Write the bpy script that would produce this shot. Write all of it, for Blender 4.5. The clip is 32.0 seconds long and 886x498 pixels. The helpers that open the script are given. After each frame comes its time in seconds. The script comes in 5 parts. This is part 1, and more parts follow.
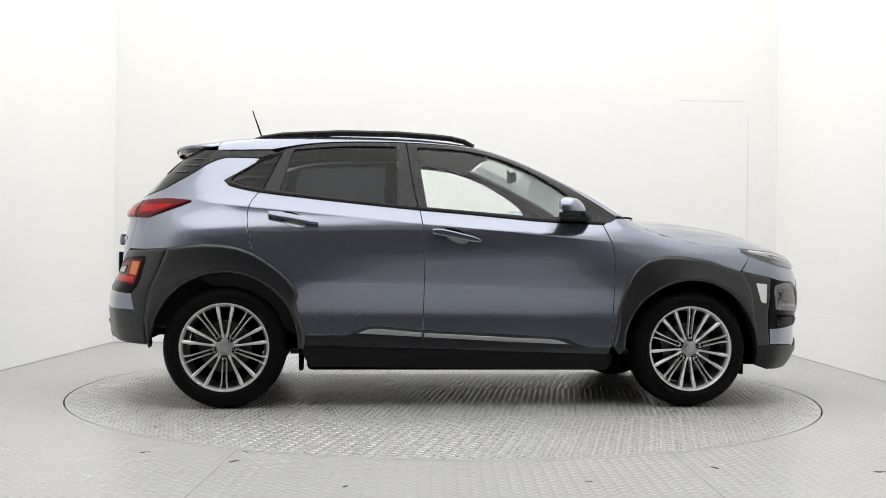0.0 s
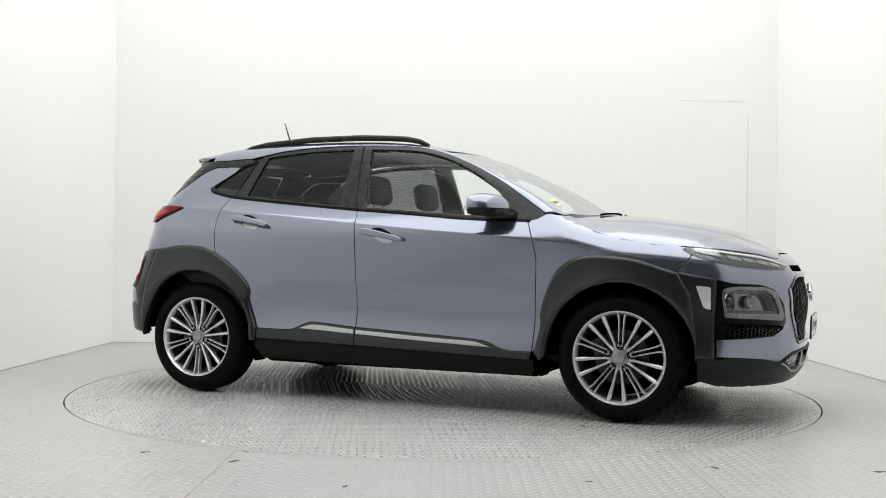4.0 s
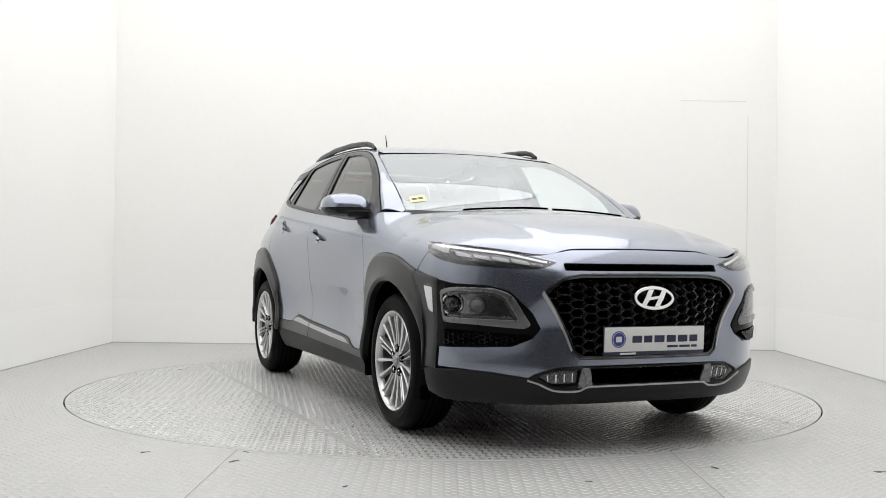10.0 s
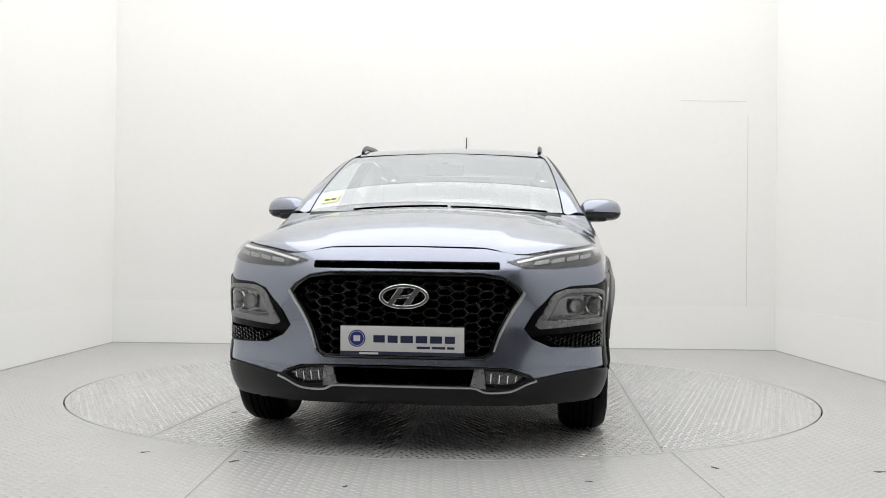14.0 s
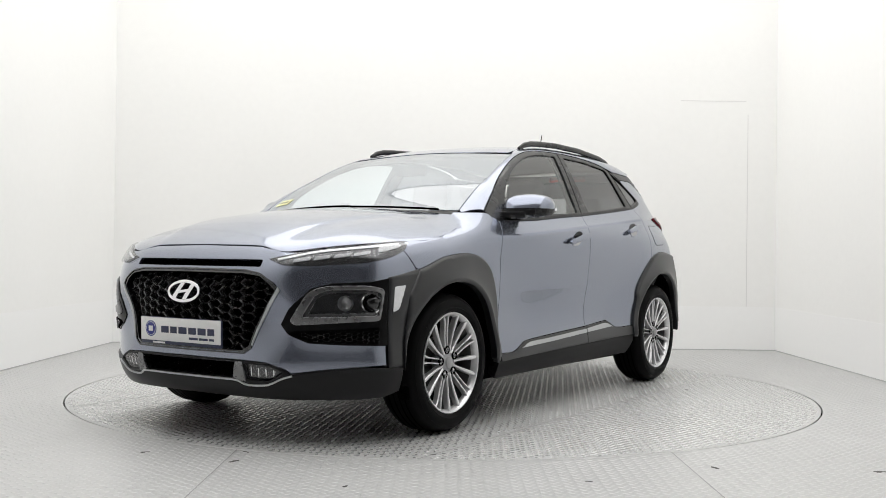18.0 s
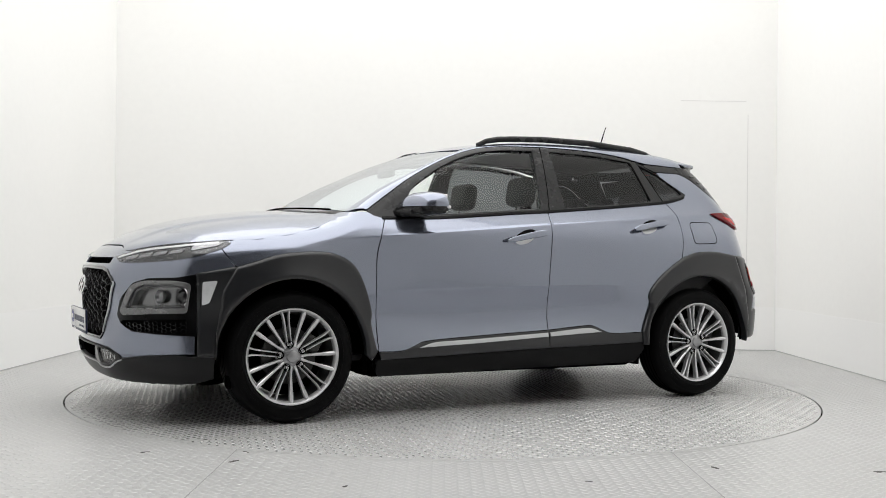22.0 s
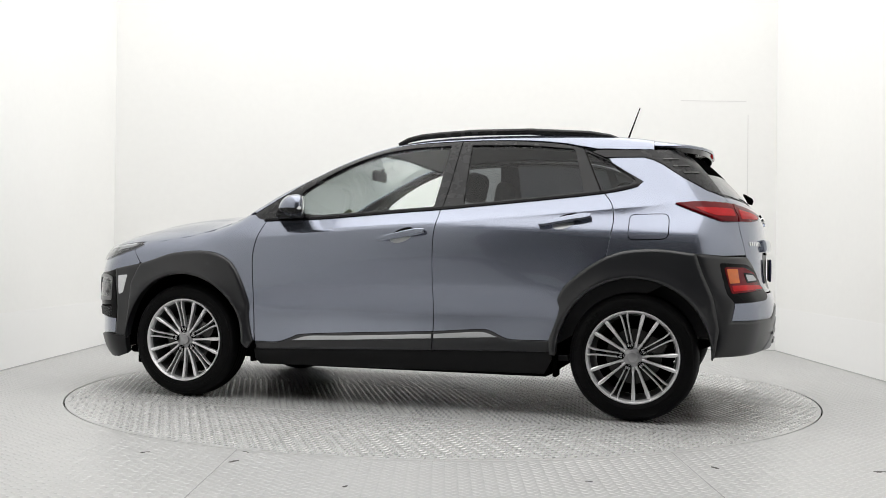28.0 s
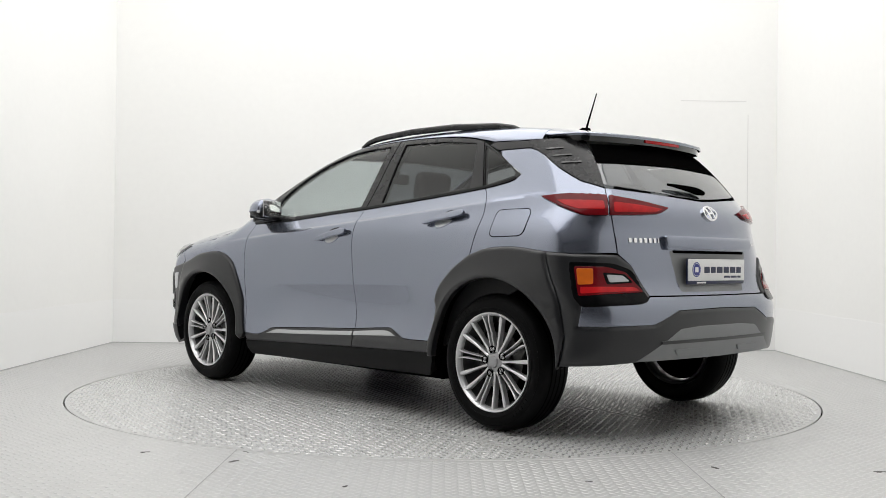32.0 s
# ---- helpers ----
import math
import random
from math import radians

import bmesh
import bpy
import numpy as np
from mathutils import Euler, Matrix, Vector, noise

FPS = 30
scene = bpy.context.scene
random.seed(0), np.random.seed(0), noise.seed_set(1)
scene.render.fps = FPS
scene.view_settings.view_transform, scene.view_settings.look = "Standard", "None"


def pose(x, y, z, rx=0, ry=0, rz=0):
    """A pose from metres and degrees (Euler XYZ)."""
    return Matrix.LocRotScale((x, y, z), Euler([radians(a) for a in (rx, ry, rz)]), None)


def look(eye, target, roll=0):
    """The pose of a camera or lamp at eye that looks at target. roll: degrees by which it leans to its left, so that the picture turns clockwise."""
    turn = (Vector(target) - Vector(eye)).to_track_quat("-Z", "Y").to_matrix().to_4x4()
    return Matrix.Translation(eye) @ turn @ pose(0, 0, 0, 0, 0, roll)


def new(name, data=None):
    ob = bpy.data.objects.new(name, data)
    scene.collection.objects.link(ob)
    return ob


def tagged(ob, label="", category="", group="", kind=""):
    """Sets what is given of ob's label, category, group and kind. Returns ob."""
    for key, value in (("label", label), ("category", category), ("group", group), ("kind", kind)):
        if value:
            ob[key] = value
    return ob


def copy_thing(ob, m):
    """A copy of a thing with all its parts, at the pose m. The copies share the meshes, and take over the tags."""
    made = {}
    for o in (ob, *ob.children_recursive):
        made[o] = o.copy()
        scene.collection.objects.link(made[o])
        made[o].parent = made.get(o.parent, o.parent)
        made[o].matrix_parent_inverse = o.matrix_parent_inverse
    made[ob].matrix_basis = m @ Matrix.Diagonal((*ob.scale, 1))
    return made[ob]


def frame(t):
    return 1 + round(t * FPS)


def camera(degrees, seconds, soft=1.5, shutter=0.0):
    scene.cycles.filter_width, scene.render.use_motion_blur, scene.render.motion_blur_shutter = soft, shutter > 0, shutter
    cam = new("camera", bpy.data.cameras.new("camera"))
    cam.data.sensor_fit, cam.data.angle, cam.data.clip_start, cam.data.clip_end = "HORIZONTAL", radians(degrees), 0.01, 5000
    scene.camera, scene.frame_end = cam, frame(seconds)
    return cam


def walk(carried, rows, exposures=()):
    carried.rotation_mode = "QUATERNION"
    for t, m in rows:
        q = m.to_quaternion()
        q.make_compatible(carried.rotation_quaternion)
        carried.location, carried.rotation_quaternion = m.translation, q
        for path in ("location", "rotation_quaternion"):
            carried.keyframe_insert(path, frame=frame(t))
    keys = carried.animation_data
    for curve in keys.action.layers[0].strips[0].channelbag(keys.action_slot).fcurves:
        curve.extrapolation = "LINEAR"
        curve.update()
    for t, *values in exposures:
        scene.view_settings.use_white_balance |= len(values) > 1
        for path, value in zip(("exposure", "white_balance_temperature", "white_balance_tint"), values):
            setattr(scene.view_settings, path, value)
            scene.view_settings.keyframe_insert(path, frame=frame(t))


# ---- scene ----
# ---------------------------------------------------------------- camera
cam = camera(47.676, 32.0, soft=.68)
EYE = (0.0, -6.389, 0.836)
AIM = (EYE[0] - math.sin(radians(.095)), EYE[1] + math.cos(radians(.095)), EYE[2] + math.tan(radians(.463)))
VIEW = look(EYE, AIM, .707)
walk(cam, [(0, VIEW), (32, VIEW)], [(0, 0.0), (3, -.03), (6, -.12), (7, -.10), (8, -.05), (9, 0.0), (11, -.03), (13, -.06), (17, -.06), (19, 0.0), (20, 0.0), (22, -.06), (23, -.10), (25, 0.0), (28, 0.0), (32, -.04)])

# ---------------------------------------------------------------- light
world = bpy.data.worlds.new("studio_dark")
scene.world = world
world.use_nodes = True
world.node_tree.nodes["Background"].inputs[0].default_value = (.9, .93, 1, 1)
world.node_tree.nodes["Background"].inputs[1].default_value = .05


def softbox(name, x, y, z, sx, sy, watts, aim=None, kelvin=(1, .992, .978)):
    """A rectangular studio light, facing down or at a point."""
    data = bpy.data.lights.new(name, "AREA")
    data.shape, data.size, data.size_y, data.energy, data.color = "RECTANGLE", sx, sy, watts, kelvin
    ob = new(name, data)
    ob.matrix_world = look((x, y, z), aim or (x, y + .0001, 0))
    return ob


softbox("ceiling_softbox", 0, -1.10, 5.5, 6.0, 8.0, 352)


# ---------------------------------------------------------------- smooth car surface
def spline(xs, ys):
    """Natural cubic spline through a few control values, vectorised."""
    xs, ys = np.array(xs, float), np.array(ys, float)
    n, hh = len(xs), np.diff(xs)
    a, b = np.eye(n), np.zeros(n)
    for i in range(1, n - 1):
        a[i, i - 1:i + 2] = hh[i - 1], 2 * (hh[i - 1] + hh[i]), hh[i]
        b[i] = 6 * ((ys[i + 1] - ys[i]) / hh[i] - (ys[i] - ys[i - 1]) / hh[i - 1])
    m = np.linalg.solve(a, b)

    def f(x):
        x = np.clip(np.asarray(x, float), xs[0], xs[-1])
        i = np.clip(np.searchsorted(xs, x) - 1, 0, n - 2)
        h, u, v = hh[i], xs[i + 1] - x, x - xs[i]
        return (m[i] * u ** 3 + m[i + 1] * v ** 3) / (6 * h) + (ys[i] / h - m[i] * h / 6) * u + (ys[i + 1] / h - m[i + 1] * h / 6) * v
    return f


MID = spline([.16, .22, .30, .37, .44, .52, .64, .78, .90, .98, 1.06, 1.12, 1.25, 1.40, 1.52, 1.6],
             [.80, .84, .868, .868, .857, .851, .860, .872, .877, .864, .823, .794, .732, .655, .584, .54])
FLARE = spline([.16, .3, .45, .58, .72, .86, .97, 1.05, 1.6], [.02, .034, .050, .056, .043, .020, .004, 0, 0])
TOP = spline([-1.9, -1.72, -1.4, -1.1, -.7, -.3, 0, .2, .4, .6, .8, .98, 1.1, 1.3, 1.5, 1.7, 1.88, 2.0, 2.1, 2.2],
             [1.40, 1.446, 1.503, 1.536, 1.553, 1.548, 1.522, 1.480, 1.412, 1.326, 1.232, 1.128, 1.092, 1.072, 1.048, 1.012, .958, .905, .835, .70])
NOSE = spline([.14, .20, .27, .34, .42, .55, .66, .76, .82, .9, 1.0],
              [1.98, 2.08, 2.135, 2.156, 2.158, 2.176, 2.175, 2.156, 2.132, 2.09, 2.02])
TAIL = spline([.22, .30, .38, .46, .56, .64, .70, .80, .90, 1.0, 1.07, 1.15, 1.25, 1.38, 1.5],
              [-1.88, -1.95, -1.985, -2.0, -2.01, -2.0, -1.975, -1.965, -1.965, -1.955, -1.94, -1.875, -1.785, -1.655, -1.53])


def smax(a, b, k):
    h = np.maximum(k - np.abs(a - b), 0) / k
    return np.maximum(a, b) + h * h * k / 4


def SCOOP(x):
    """Height of the fold above the scooped lower doors."""
    return .672 - .02 * x


def side_y(x, z):
    y = MID(z) + FLARE(z) * (np.exp(-((x - 1.3) / .45) ** 2) + np.exp(-((x + 1.3) / .47) ** 2))
    y -= .06 * np.maximum(x - 1.2, 0) ** 2
    d = z - (1.006 - .083 * (x - .03))
    y += .019 * np.exp(-np.sqrt(d * d + 3e-5) / np.where(d > 0, .05, .10)) * np.clip((1.15 - x) / .5, 0, 1) * np.clip((x + 1.58) / .35, 0, 1)
    low = SCOOP(x) - z
    low = (low + np.sqrt(low * low + 2e-5)) / 2
    span = np.clip((x + 1.0) / .55, 0, 1) * np.clip((.86 - x) / .42, 0, 1)
    y -= .013 * (1 - np.exp(-low / .085)) * span * span * (3 - 2 * span) * np.clip((z - .36) / .13, 0, 1)
    up = np.clip((z - .75) / .4, 0, 1)
    return y - (.05 + .10 * up) * np.maximum(-1.0 - x, 0) ** 2 - .03 * up * np.maximum(x - .3, 0) ** 2


def hull(x, y, z):
    """Negative inside the car's outer surface, zero on it."""
    ay = np.sqrt(y * y + 1e-8)
    side = ay - side_y(x, z)
    e = .01
    slope = (TOP(x + e) - TOP(x - e)) / (2 * e)
    crown = .075 + .05 * np.clip((x - .1) / .7, 0, 1)
    top = (z - TOP(x) + crown * ay ** 2 + .6 * np.clip((x - .9) / .4, 0, 1) * np.maximum(ay - .55, 0) ** 2) / np.sqrt(1 + slope ** 2)
    front = x - NOSE(z) + .2 * ay ** 2 + .8 * np.maximum(ay - .35, 0) ** 2
    front += .034 * np.exp(-((ay - .45) / .12) ** 2 - ((z - .555) / .11) ** 2)
    rear = TAIL(z) + (.10 + .17 * np.clip((z - .6) / .4, 0, 1)) * ay ** 2 + .5 * np.maximum(ay - .4, 0) ** 2 - x
    f = smax(side, top, .055)
    f = smax(f, front, .06)
    return smax(f, rear, .12)


CF, CR, RAD = 1.2, -1.15, .88          # ends of the unrolled belt chart
SB = RAD * math.pi / 2
SC = SB + CF - CR


def belt_ray(s):
    """Origin and outward way, in plan, for the unrolled coordinate s (0 front middle, SB..SC the flank, up to the rear middle)."""
    s = np.asarray(s, float)
    g = np.sign(s) + (s == 0)
    s = np.abs(s)
    a = np.where(s < SB, s / RAD, np.where(s < SC, math.pi / 2, math.pi / 2 + (s - SC) / RAD))
    ox = np.where(s < SB, CF, np.where(s < SC, CF - (s - SB), CR))
    return ox, np.cos(a), np.sin(a) * g


def belt_s(x, y):
    ay = abs(y)
    if x > CF:
        s = math.atan2(ay, x - CF) * RAD
    elif x > CR:
        s = SB + CF - x
    else:
        s = SC + (math.atan2(ay, x - CR) - math.pi / 2) * RAD
    return math.copysign(s, y)


def march(ox, oy, oz, dx, dy, dz, far):
    """First crossing of the surface coming from far outside along each ray; returns points and outward normals."""
    n = 64
    ts = np.linspace(far, 0.0, n)[:, None]
    v = hull(ox + ts * dx, oy + ts * dy, oz + ts * dz)
    first = np.argmax(v < 0, axis=0)
    first = np.where((v < 0).any(axis=0), np.maximum(first, 1), n - 1)
    hi, lo = ts[first - 1, 0], ts[first, 0]
    for _ in range(26):
        mid = (hi + lo) / 2
        inside = hull(ox + mid * dx, oy + mid * dy, oz + mid * dz) < 0
        lo, hi = np.where(inside, mid, lo), np.where(inside, hi, mid)
    p = np.stack([ox + lo * dx, oy + lo * dy, oz + lo * dz], 1)
    e = 2e-3
    g = np.stack([hull(*(p + e * u).T) - hull(*(p - e * u).T) for u in np.eye(3)], 1)
    return p, g / np.linalg.norm(g, axis=1)[:, None]


def on_belt(uv):
    """Chart points (s, z) to the car's flank, nose and tail."""
    uv = np.asarray(uv, float)
    ox, cx, cy = belt_ray(uv[:, 0])
    zero = np.zeros(len(uv))
    return march(ox, zero, uv[:, 1], cx, cy, zero, 1.25)


def on_top(uv):
    """Chart points (x, y) to the bonnet, windscreen and roof."""
    uv = np.asarray(uv, float)
    zero = np.zeros(len(uv))
    return march(uv[:, 0], uv[:, 1], zero + .3, zero, zero, zero + 1, 1.45)


# ---------------------------------------------------------------- materials
def mat(name, color, rough=.5, metal=0.0, coat=0.0, spec=.5, vary=.0, scale=6.0, bump=0.0, bscale=80.0, emit=None, rvar=.05):
    """A principled material with mottling at two scales and a fine relief."""
    m = bpy.data.materials.new(name)
    m.use_nodes = True
    t = m.node_tree
    n, b = t.nodes, t.nodes["Principled BSDF"]
    b.inputs["Base Color"].default_value = (*color, 1)
    b.inputs["Roughness"].default_value, b.inputs["Metallic"].default_value = rough, metal
    b.inputs["Coat Weight"].default_value, b.inputs["Coat Roughness"].default_value = coat, .03
    b.inputs["Specular IOR Level"].default_value = spec
    if emit:
        b.inputs["Emission Color"].default_value, b.inputs["Emission Strength"].default_value = (*emit[:3], 1), emit[3]
    co = n.new("ShaderNodeTexCoord")
    if vary:
        big, small = n.new("ShaderNodeTexNoise"), n.new("ShaderNodeTexNoise")
        big.inputs["Scale"].default_value, small.inputs["Scale"].default_value = scale, scale * 14
        big.inputs["Detail"].default_value = 4
        add, ramp, mix = n.new("ShaderNodeMath"), n.new("ShaderNodeMapRange"), n.new("ShaderNodeMix")
        add.operation = "ADD"
        for q in (big, small):
            t.links.new(co.outputs["Object"], q.inputs["Vector"])
        t.links.new(big.outputs["Fac"], add.inputs[0]), t.links.new(small.outputs["Fac"], add.inputs[1])
        t.links.new(add.outputs[0], ramp.inputs["Value"])
        ramp.inputs["From Min"].default_value, ramp.inputs["From Max"].default_value = .65, 1.35
        mix.data_type = "RGBA"
        mix.inputs["A"].default_value = (*[c * (1 - vary) for c in color], 1)
        mix.inputs["B"].default_value = (*[min(1, c * (1 + vary)) for c in color], 1)
        t.links.new(ramp.outputs[0], mix.inputs["Factor"])
        t.links.new(mix.outputs["Result"], b.inputs["Base Color"])
        r2 = n.new("ShaderNodeMapRange")
        r2.inputs["From Min"].default_value, r2.inputs["From Max"].default_value = .65, 1.35
        r2.inputs["To Min"].default_value, r2.inputs["To Max"].default_value = max(.02, rough - rvar), min(1, rough + rvar)
        t.links.new(add.outputs[0], r2.inputs["Value"]), t.links.new(r2.outputs[0], b.inputs["Roughness"])
    if bump:
        q, k = n.new("ShaderNodeTexNoise"), n.new("ShaderNodeBump")
        q.inputs["Scale"].default_value = bscale
        k.inputs["Strength"].default_value, k.inputs["Distance"].default_value = bump, .002
        t.links.new(co.outputs["Object"], q.inputs["Vector"]), t.links.new(q.outputs["Fac"], k.inputs["Height"])
        t.links.new(k.outputs[0], b.inputs["Normal"])
    return m


def glass(name, tint, shine=.06, film=0.0):
    """A thin pane: each face tints what is seen through it and mirrors more towards grazing; film mixes in a pale
    diffuse haze that stands in for reflected glare.
    """
    m = bpy.data.materials.new(name)
    m.use_nodes = True
    t = m.node_tree
    t.nodes.clear()
    out, mix, clear, mirror, lw, k, up = [t.nodes.new(q) for q in ("ShaderNodeOutputMaterial", "ShaderNodeMixShader", "ShaderNodeBsdfTransparent", "ShaderNodeBsdfGlossy", "ShaderNodeLayerWeight", "ShaderNodeMath", "ShaderNodeMath")]
    clear.inputs[0].default_value = (*tint, 1)
    mirror.inputs["Roughness"].default_value = .01
    lw.inputs["Blend"].default_value = .5
    k.operation, up.operation, up.use_clamp = "POWER", "MULTIPLY_ADD", True
    k.inputs[1].default_value = 3.6
    up.inputs[1].default_value, up.inputs[2].default_value = 1 - shine, shine
    veil, haze = t.nodes.new("ShaderNodeBsdfDiffuse"), t.nodes.new("ShaderNodeMixShader")
    veil.inputs[0].default_value = (.70, .77, .84, 1)
    haze.inputs[0].default_value = film
    t.links.new(clear.outputs[0], haze.inputs[1]), t.links.new(veil.outputs[0], haze.inputs[2])
    t.links.new(lw.outputs["Facing"], k.inputs[0]), t.links.new(k.outputs[0], up.inputs[0]), t.links.new(up.outputs[0], mix.inputs[0])
    t.links.new(haze.outputs[0], mix.inputs[1]), t.links.new(mirror.outputs[0], mix.inputs[2]), t.links.new(mix.outputs[0], out.inputs[0])
    return m


PAINT = mat("metallic_paint", (.230, .250, .312), .205, .85, .9, vary=.02, scale=2, rvar=.01)
pb = PAINT.node_tree.nodes["Principled BSDF"]
pb.inputs["Specular Tint"].default_value, pb.inputs["Coat IOR"].default_value = (.82, .84, .87, 1), 1.55
CLAD = mat("grained_plastic", (.0125, .013, .0148), .29, spec=.56, vary=.05, scale=1.2, rvar=.015)
LIP = mat("lower_plastic", (.010, .010, .011), .34, spec=.24, vary=.08, scale=1.2, rvar=.02)
SILL = mat("sill_plastic", (.010, .010, .0105), .36, spec=.10, vary=.08, scale=1.2, rvar=.02)
PTRIM = mat("satin_black_trim", (.011, .011, .012), .27, spec=.32, vary=.05, scale=1.5, rvar=.01)
TRIM = mat("black_trim", (.0035, .0035, .004), .20, spec=.10, vary=.05, scale=6)
GLOSSB = mat("gloss_black", (.004, .004, .0045), .06, coat=.6)
MATTB = mat("matt_black", (.002, .002, .002), .8, spec=.0, vary=.1, scale=12)
RUBBER = mat("tyre_rubber", (.0045, .0045, .0048), .5, spec=.07, vary=.25, scale=14, bump=.08, bscale=160)
ALLOY = mat("machined_alloy", (.74, .74, .75), .34, .7, vary=.02, scale=2, rvar=.02)
NUTM = mat("bright_nut_steel", (.45, .45, .46), .25, .9)
# BARREL and STEEL are darkened: shade behind the spokes put into the colour
BARREL = mat("shaded_barrel_alloy", (.16, .16, .163), .42, .7, vary=.15, scale=20)
ALLOYD = mat("cast_alloy", (.36, .36, .37), .36, .7, vary=.06, scale=20)
CHROME = mat("chrome", (.85, .85, .86), .09, 1.0, vary=.03, scale=30)
SATIN = mat("satin_silver", (.50, .51, .52), .30, .75)
STEEL = mat("brake_steel", (.05, .049, .048), .4, .8, vary=.2, scale=40)
GREYP = mat("grey_skid_plate", (.22, .225, .23), .42, .35, vary=.06, scale=10)
CABIN = mat("cabin_plastic", (.012, .012, .013), .55, spec=.25, vary=.2, scale=14, bump=.1, bscale=200)
SEAT = mat("seat_fabric", (.028, .028, .031), .85, vary=.3, scale=40, bump=.4, bscale=500)
LINER = mat("headlining", (.34, .33, .31), .9, vary=.06, scale=20, bump=.2, bscale=400)
RED = mat("red_lens", (.44, .010, .013), .12, spec=.2, coat=.0, vary=.25, scale=25)
REDD = mat("deep_red_lens", (.13, .003, .006), .10, spec=.2, coat=.05, vary=.25, scale=25)
AMBER = mat("amber_lens", (.62, .13, .012), .1, coat=.6, vary=.2, scale=25)
LENSW = mat("clear_lens_insert", (.75, .76, .78), .12, .3, coat=.8, vary=.1, scale=40)
DSATIN = mat("dark_satin_metal", (.30, .30, .31), .30, .75)
PLATEW = mat("plate_white", (.78, .78, .77), .3, coat=.4, vary=.03, scale=20)
INK = mat("dark_blue_ink", (.015, .02, .06), .4)
INKB = mat("blue_emblem", (.02, .03, .22), .35)
YELLOW = mat("yellow_sticker", (.78, .76, .38), .5)
WHITEW = mat("white_print", (.8, .8, .8), .4)
GCLEAR = glass("clear_glass", (.95, .985, .965), .033)
GDARK = glass("tinted_glass", (.165, .175, .185), .02)
# film here paints the screen's milky bluish glare into the pane
GSCREEN = glass("windscreen_glass", (.85, .93, .935), .11, .34)
GREAR = glass("rear_glass", (.36, .37, .38), .14, .07)
GLENS = glass("lamp_glass", (.97, .975, .98), .02)


# ---------------------------------------------------------------- mesh helpers
def obj(name, me, material, parent=None, label=""):
    ob = new(name, me)
    if material is not None and not me.materials:
        me.materials.append(material)
    if parent is not None:
        ob.parent = parent
    return tagged(ob, label)


def part(name, bm, material, parent, label="", smooth=True):
    """Links a bmesh as one mesh object under a thing or a part."""
    me = bpy.data.meshes.new(name)
    bmesh.ops.recalc_face_normals(bm, faces=bm.faces[:])
    bm.to_mesh(me)
    bm.free()
    if smooth:
        me.shade_smooth()
        me.set_sharp_from_angle(angle=radians(38))
    return obj(name, me, material, parent, label)


def mesh(name, verts, faces, material, parent, label="", normals=None, smooth=True):
    me = bpy.data.meshes.new(name)
    me.from_pydata([tuple(v) for v in verts], [], [tuple(int(i) for i in f) for f in faces])
    if smooth:
        me.shade_smooth()
    if normals is not None:
        me.normals_split_custom_set_from_vertices([tuple(q) for q in normals])
    return obj(name, me, material, parent, label)


def box_bm(bm, x0, x1, y0, y1, z0, z1, bevel=0.0, seg=2, m=None):
    g = bmesh.ops.create_cube(bm, size=1)
    vs = g["verts"]
    for v in vs:
        v.co = ((x0 + x1) / 2 + v.co.x * (x1 - x0), (y0 + y1) / 2 + v.co.y * (y1 - y0), (z0 + z1) / 2 + v.co.z * (z1 - z0))
    if bevel:
        es = list({e for v in vs for e in v.link_edges})
        r = bmesh.ops.bevel(bm, geom=es, offset=bevel, segments=seg, affect="EDGES", profile=.5)
        vs = list({v for f in r["faces"] for v in f.verts} | {v for v in vs if v.is_valid})
    if m is not None:
        bmesh.ops.transform(bm, matrix=m, verts=[v for v in vs if v.is_valid])
    return vs


def tube_bm(bm, path, radius, seg=10, caps=True, flat=1.0):
    """A round bar swept along points; radius may be a list."""
    path = [Vector(p) for p in path]
    rr = radius if isinstance(radius, (list, tuple)) else [radius] * len(path)
    rings, up = [], Vector((0, 0, 1))
    for i, p in enumerate(path):
        d = (path[min(i + 1, len(path) - 1)] - path[max(i - 1, 0)]).normalized()
        u = d.cross(up)
        u = u.normalized() if u.length > 1e-4 else Vector((1, 0, 0))
        w = u.cross(d)
        rings.append([bm.verts.new(p + rr[i] * (math.cos(a) * u + flat * math.sin(a) * w)) for a in [2 * math.pi * k / seg for k in range(seg)]])
    for a, b in zip(rings, rings[1:]):
        for k in range(seg):
            bm.faces.new((a[k], a[(k + 1) % seg], b[(k + 1) % seg], b[k]))
    if caps:
        bm.faces.new(rings[0][::-1]), bm.faces.new(rings[-1])


def lathe_bm(bm, prof, seg=64, axis="y", closed=False):
    """Turns a profile of (radius, along) pairs round an axis through the origin."""
    rings = []
    for r, a in prof:
        ring = []
        for k in range(seg):
            c, s = math.cos(2 * math.pi * k / seg), math.sin(2 * math.pi * k / seg)
            ring.append(bm.verts.new({"y": (r * c, a, r * s), "x": (a, r * c, r * s), "z": (r * c, r * s, a)}[axis]))
        rings.append(ring)
    for a, b in zip(rings, rings[1:] + (rings[:1] if closed else [])):
        for k in range(seg):
            bm.faces.new((a[k], a[(k + 1) % seg], b[(k + 1) % seg], b[k]))
    return rings


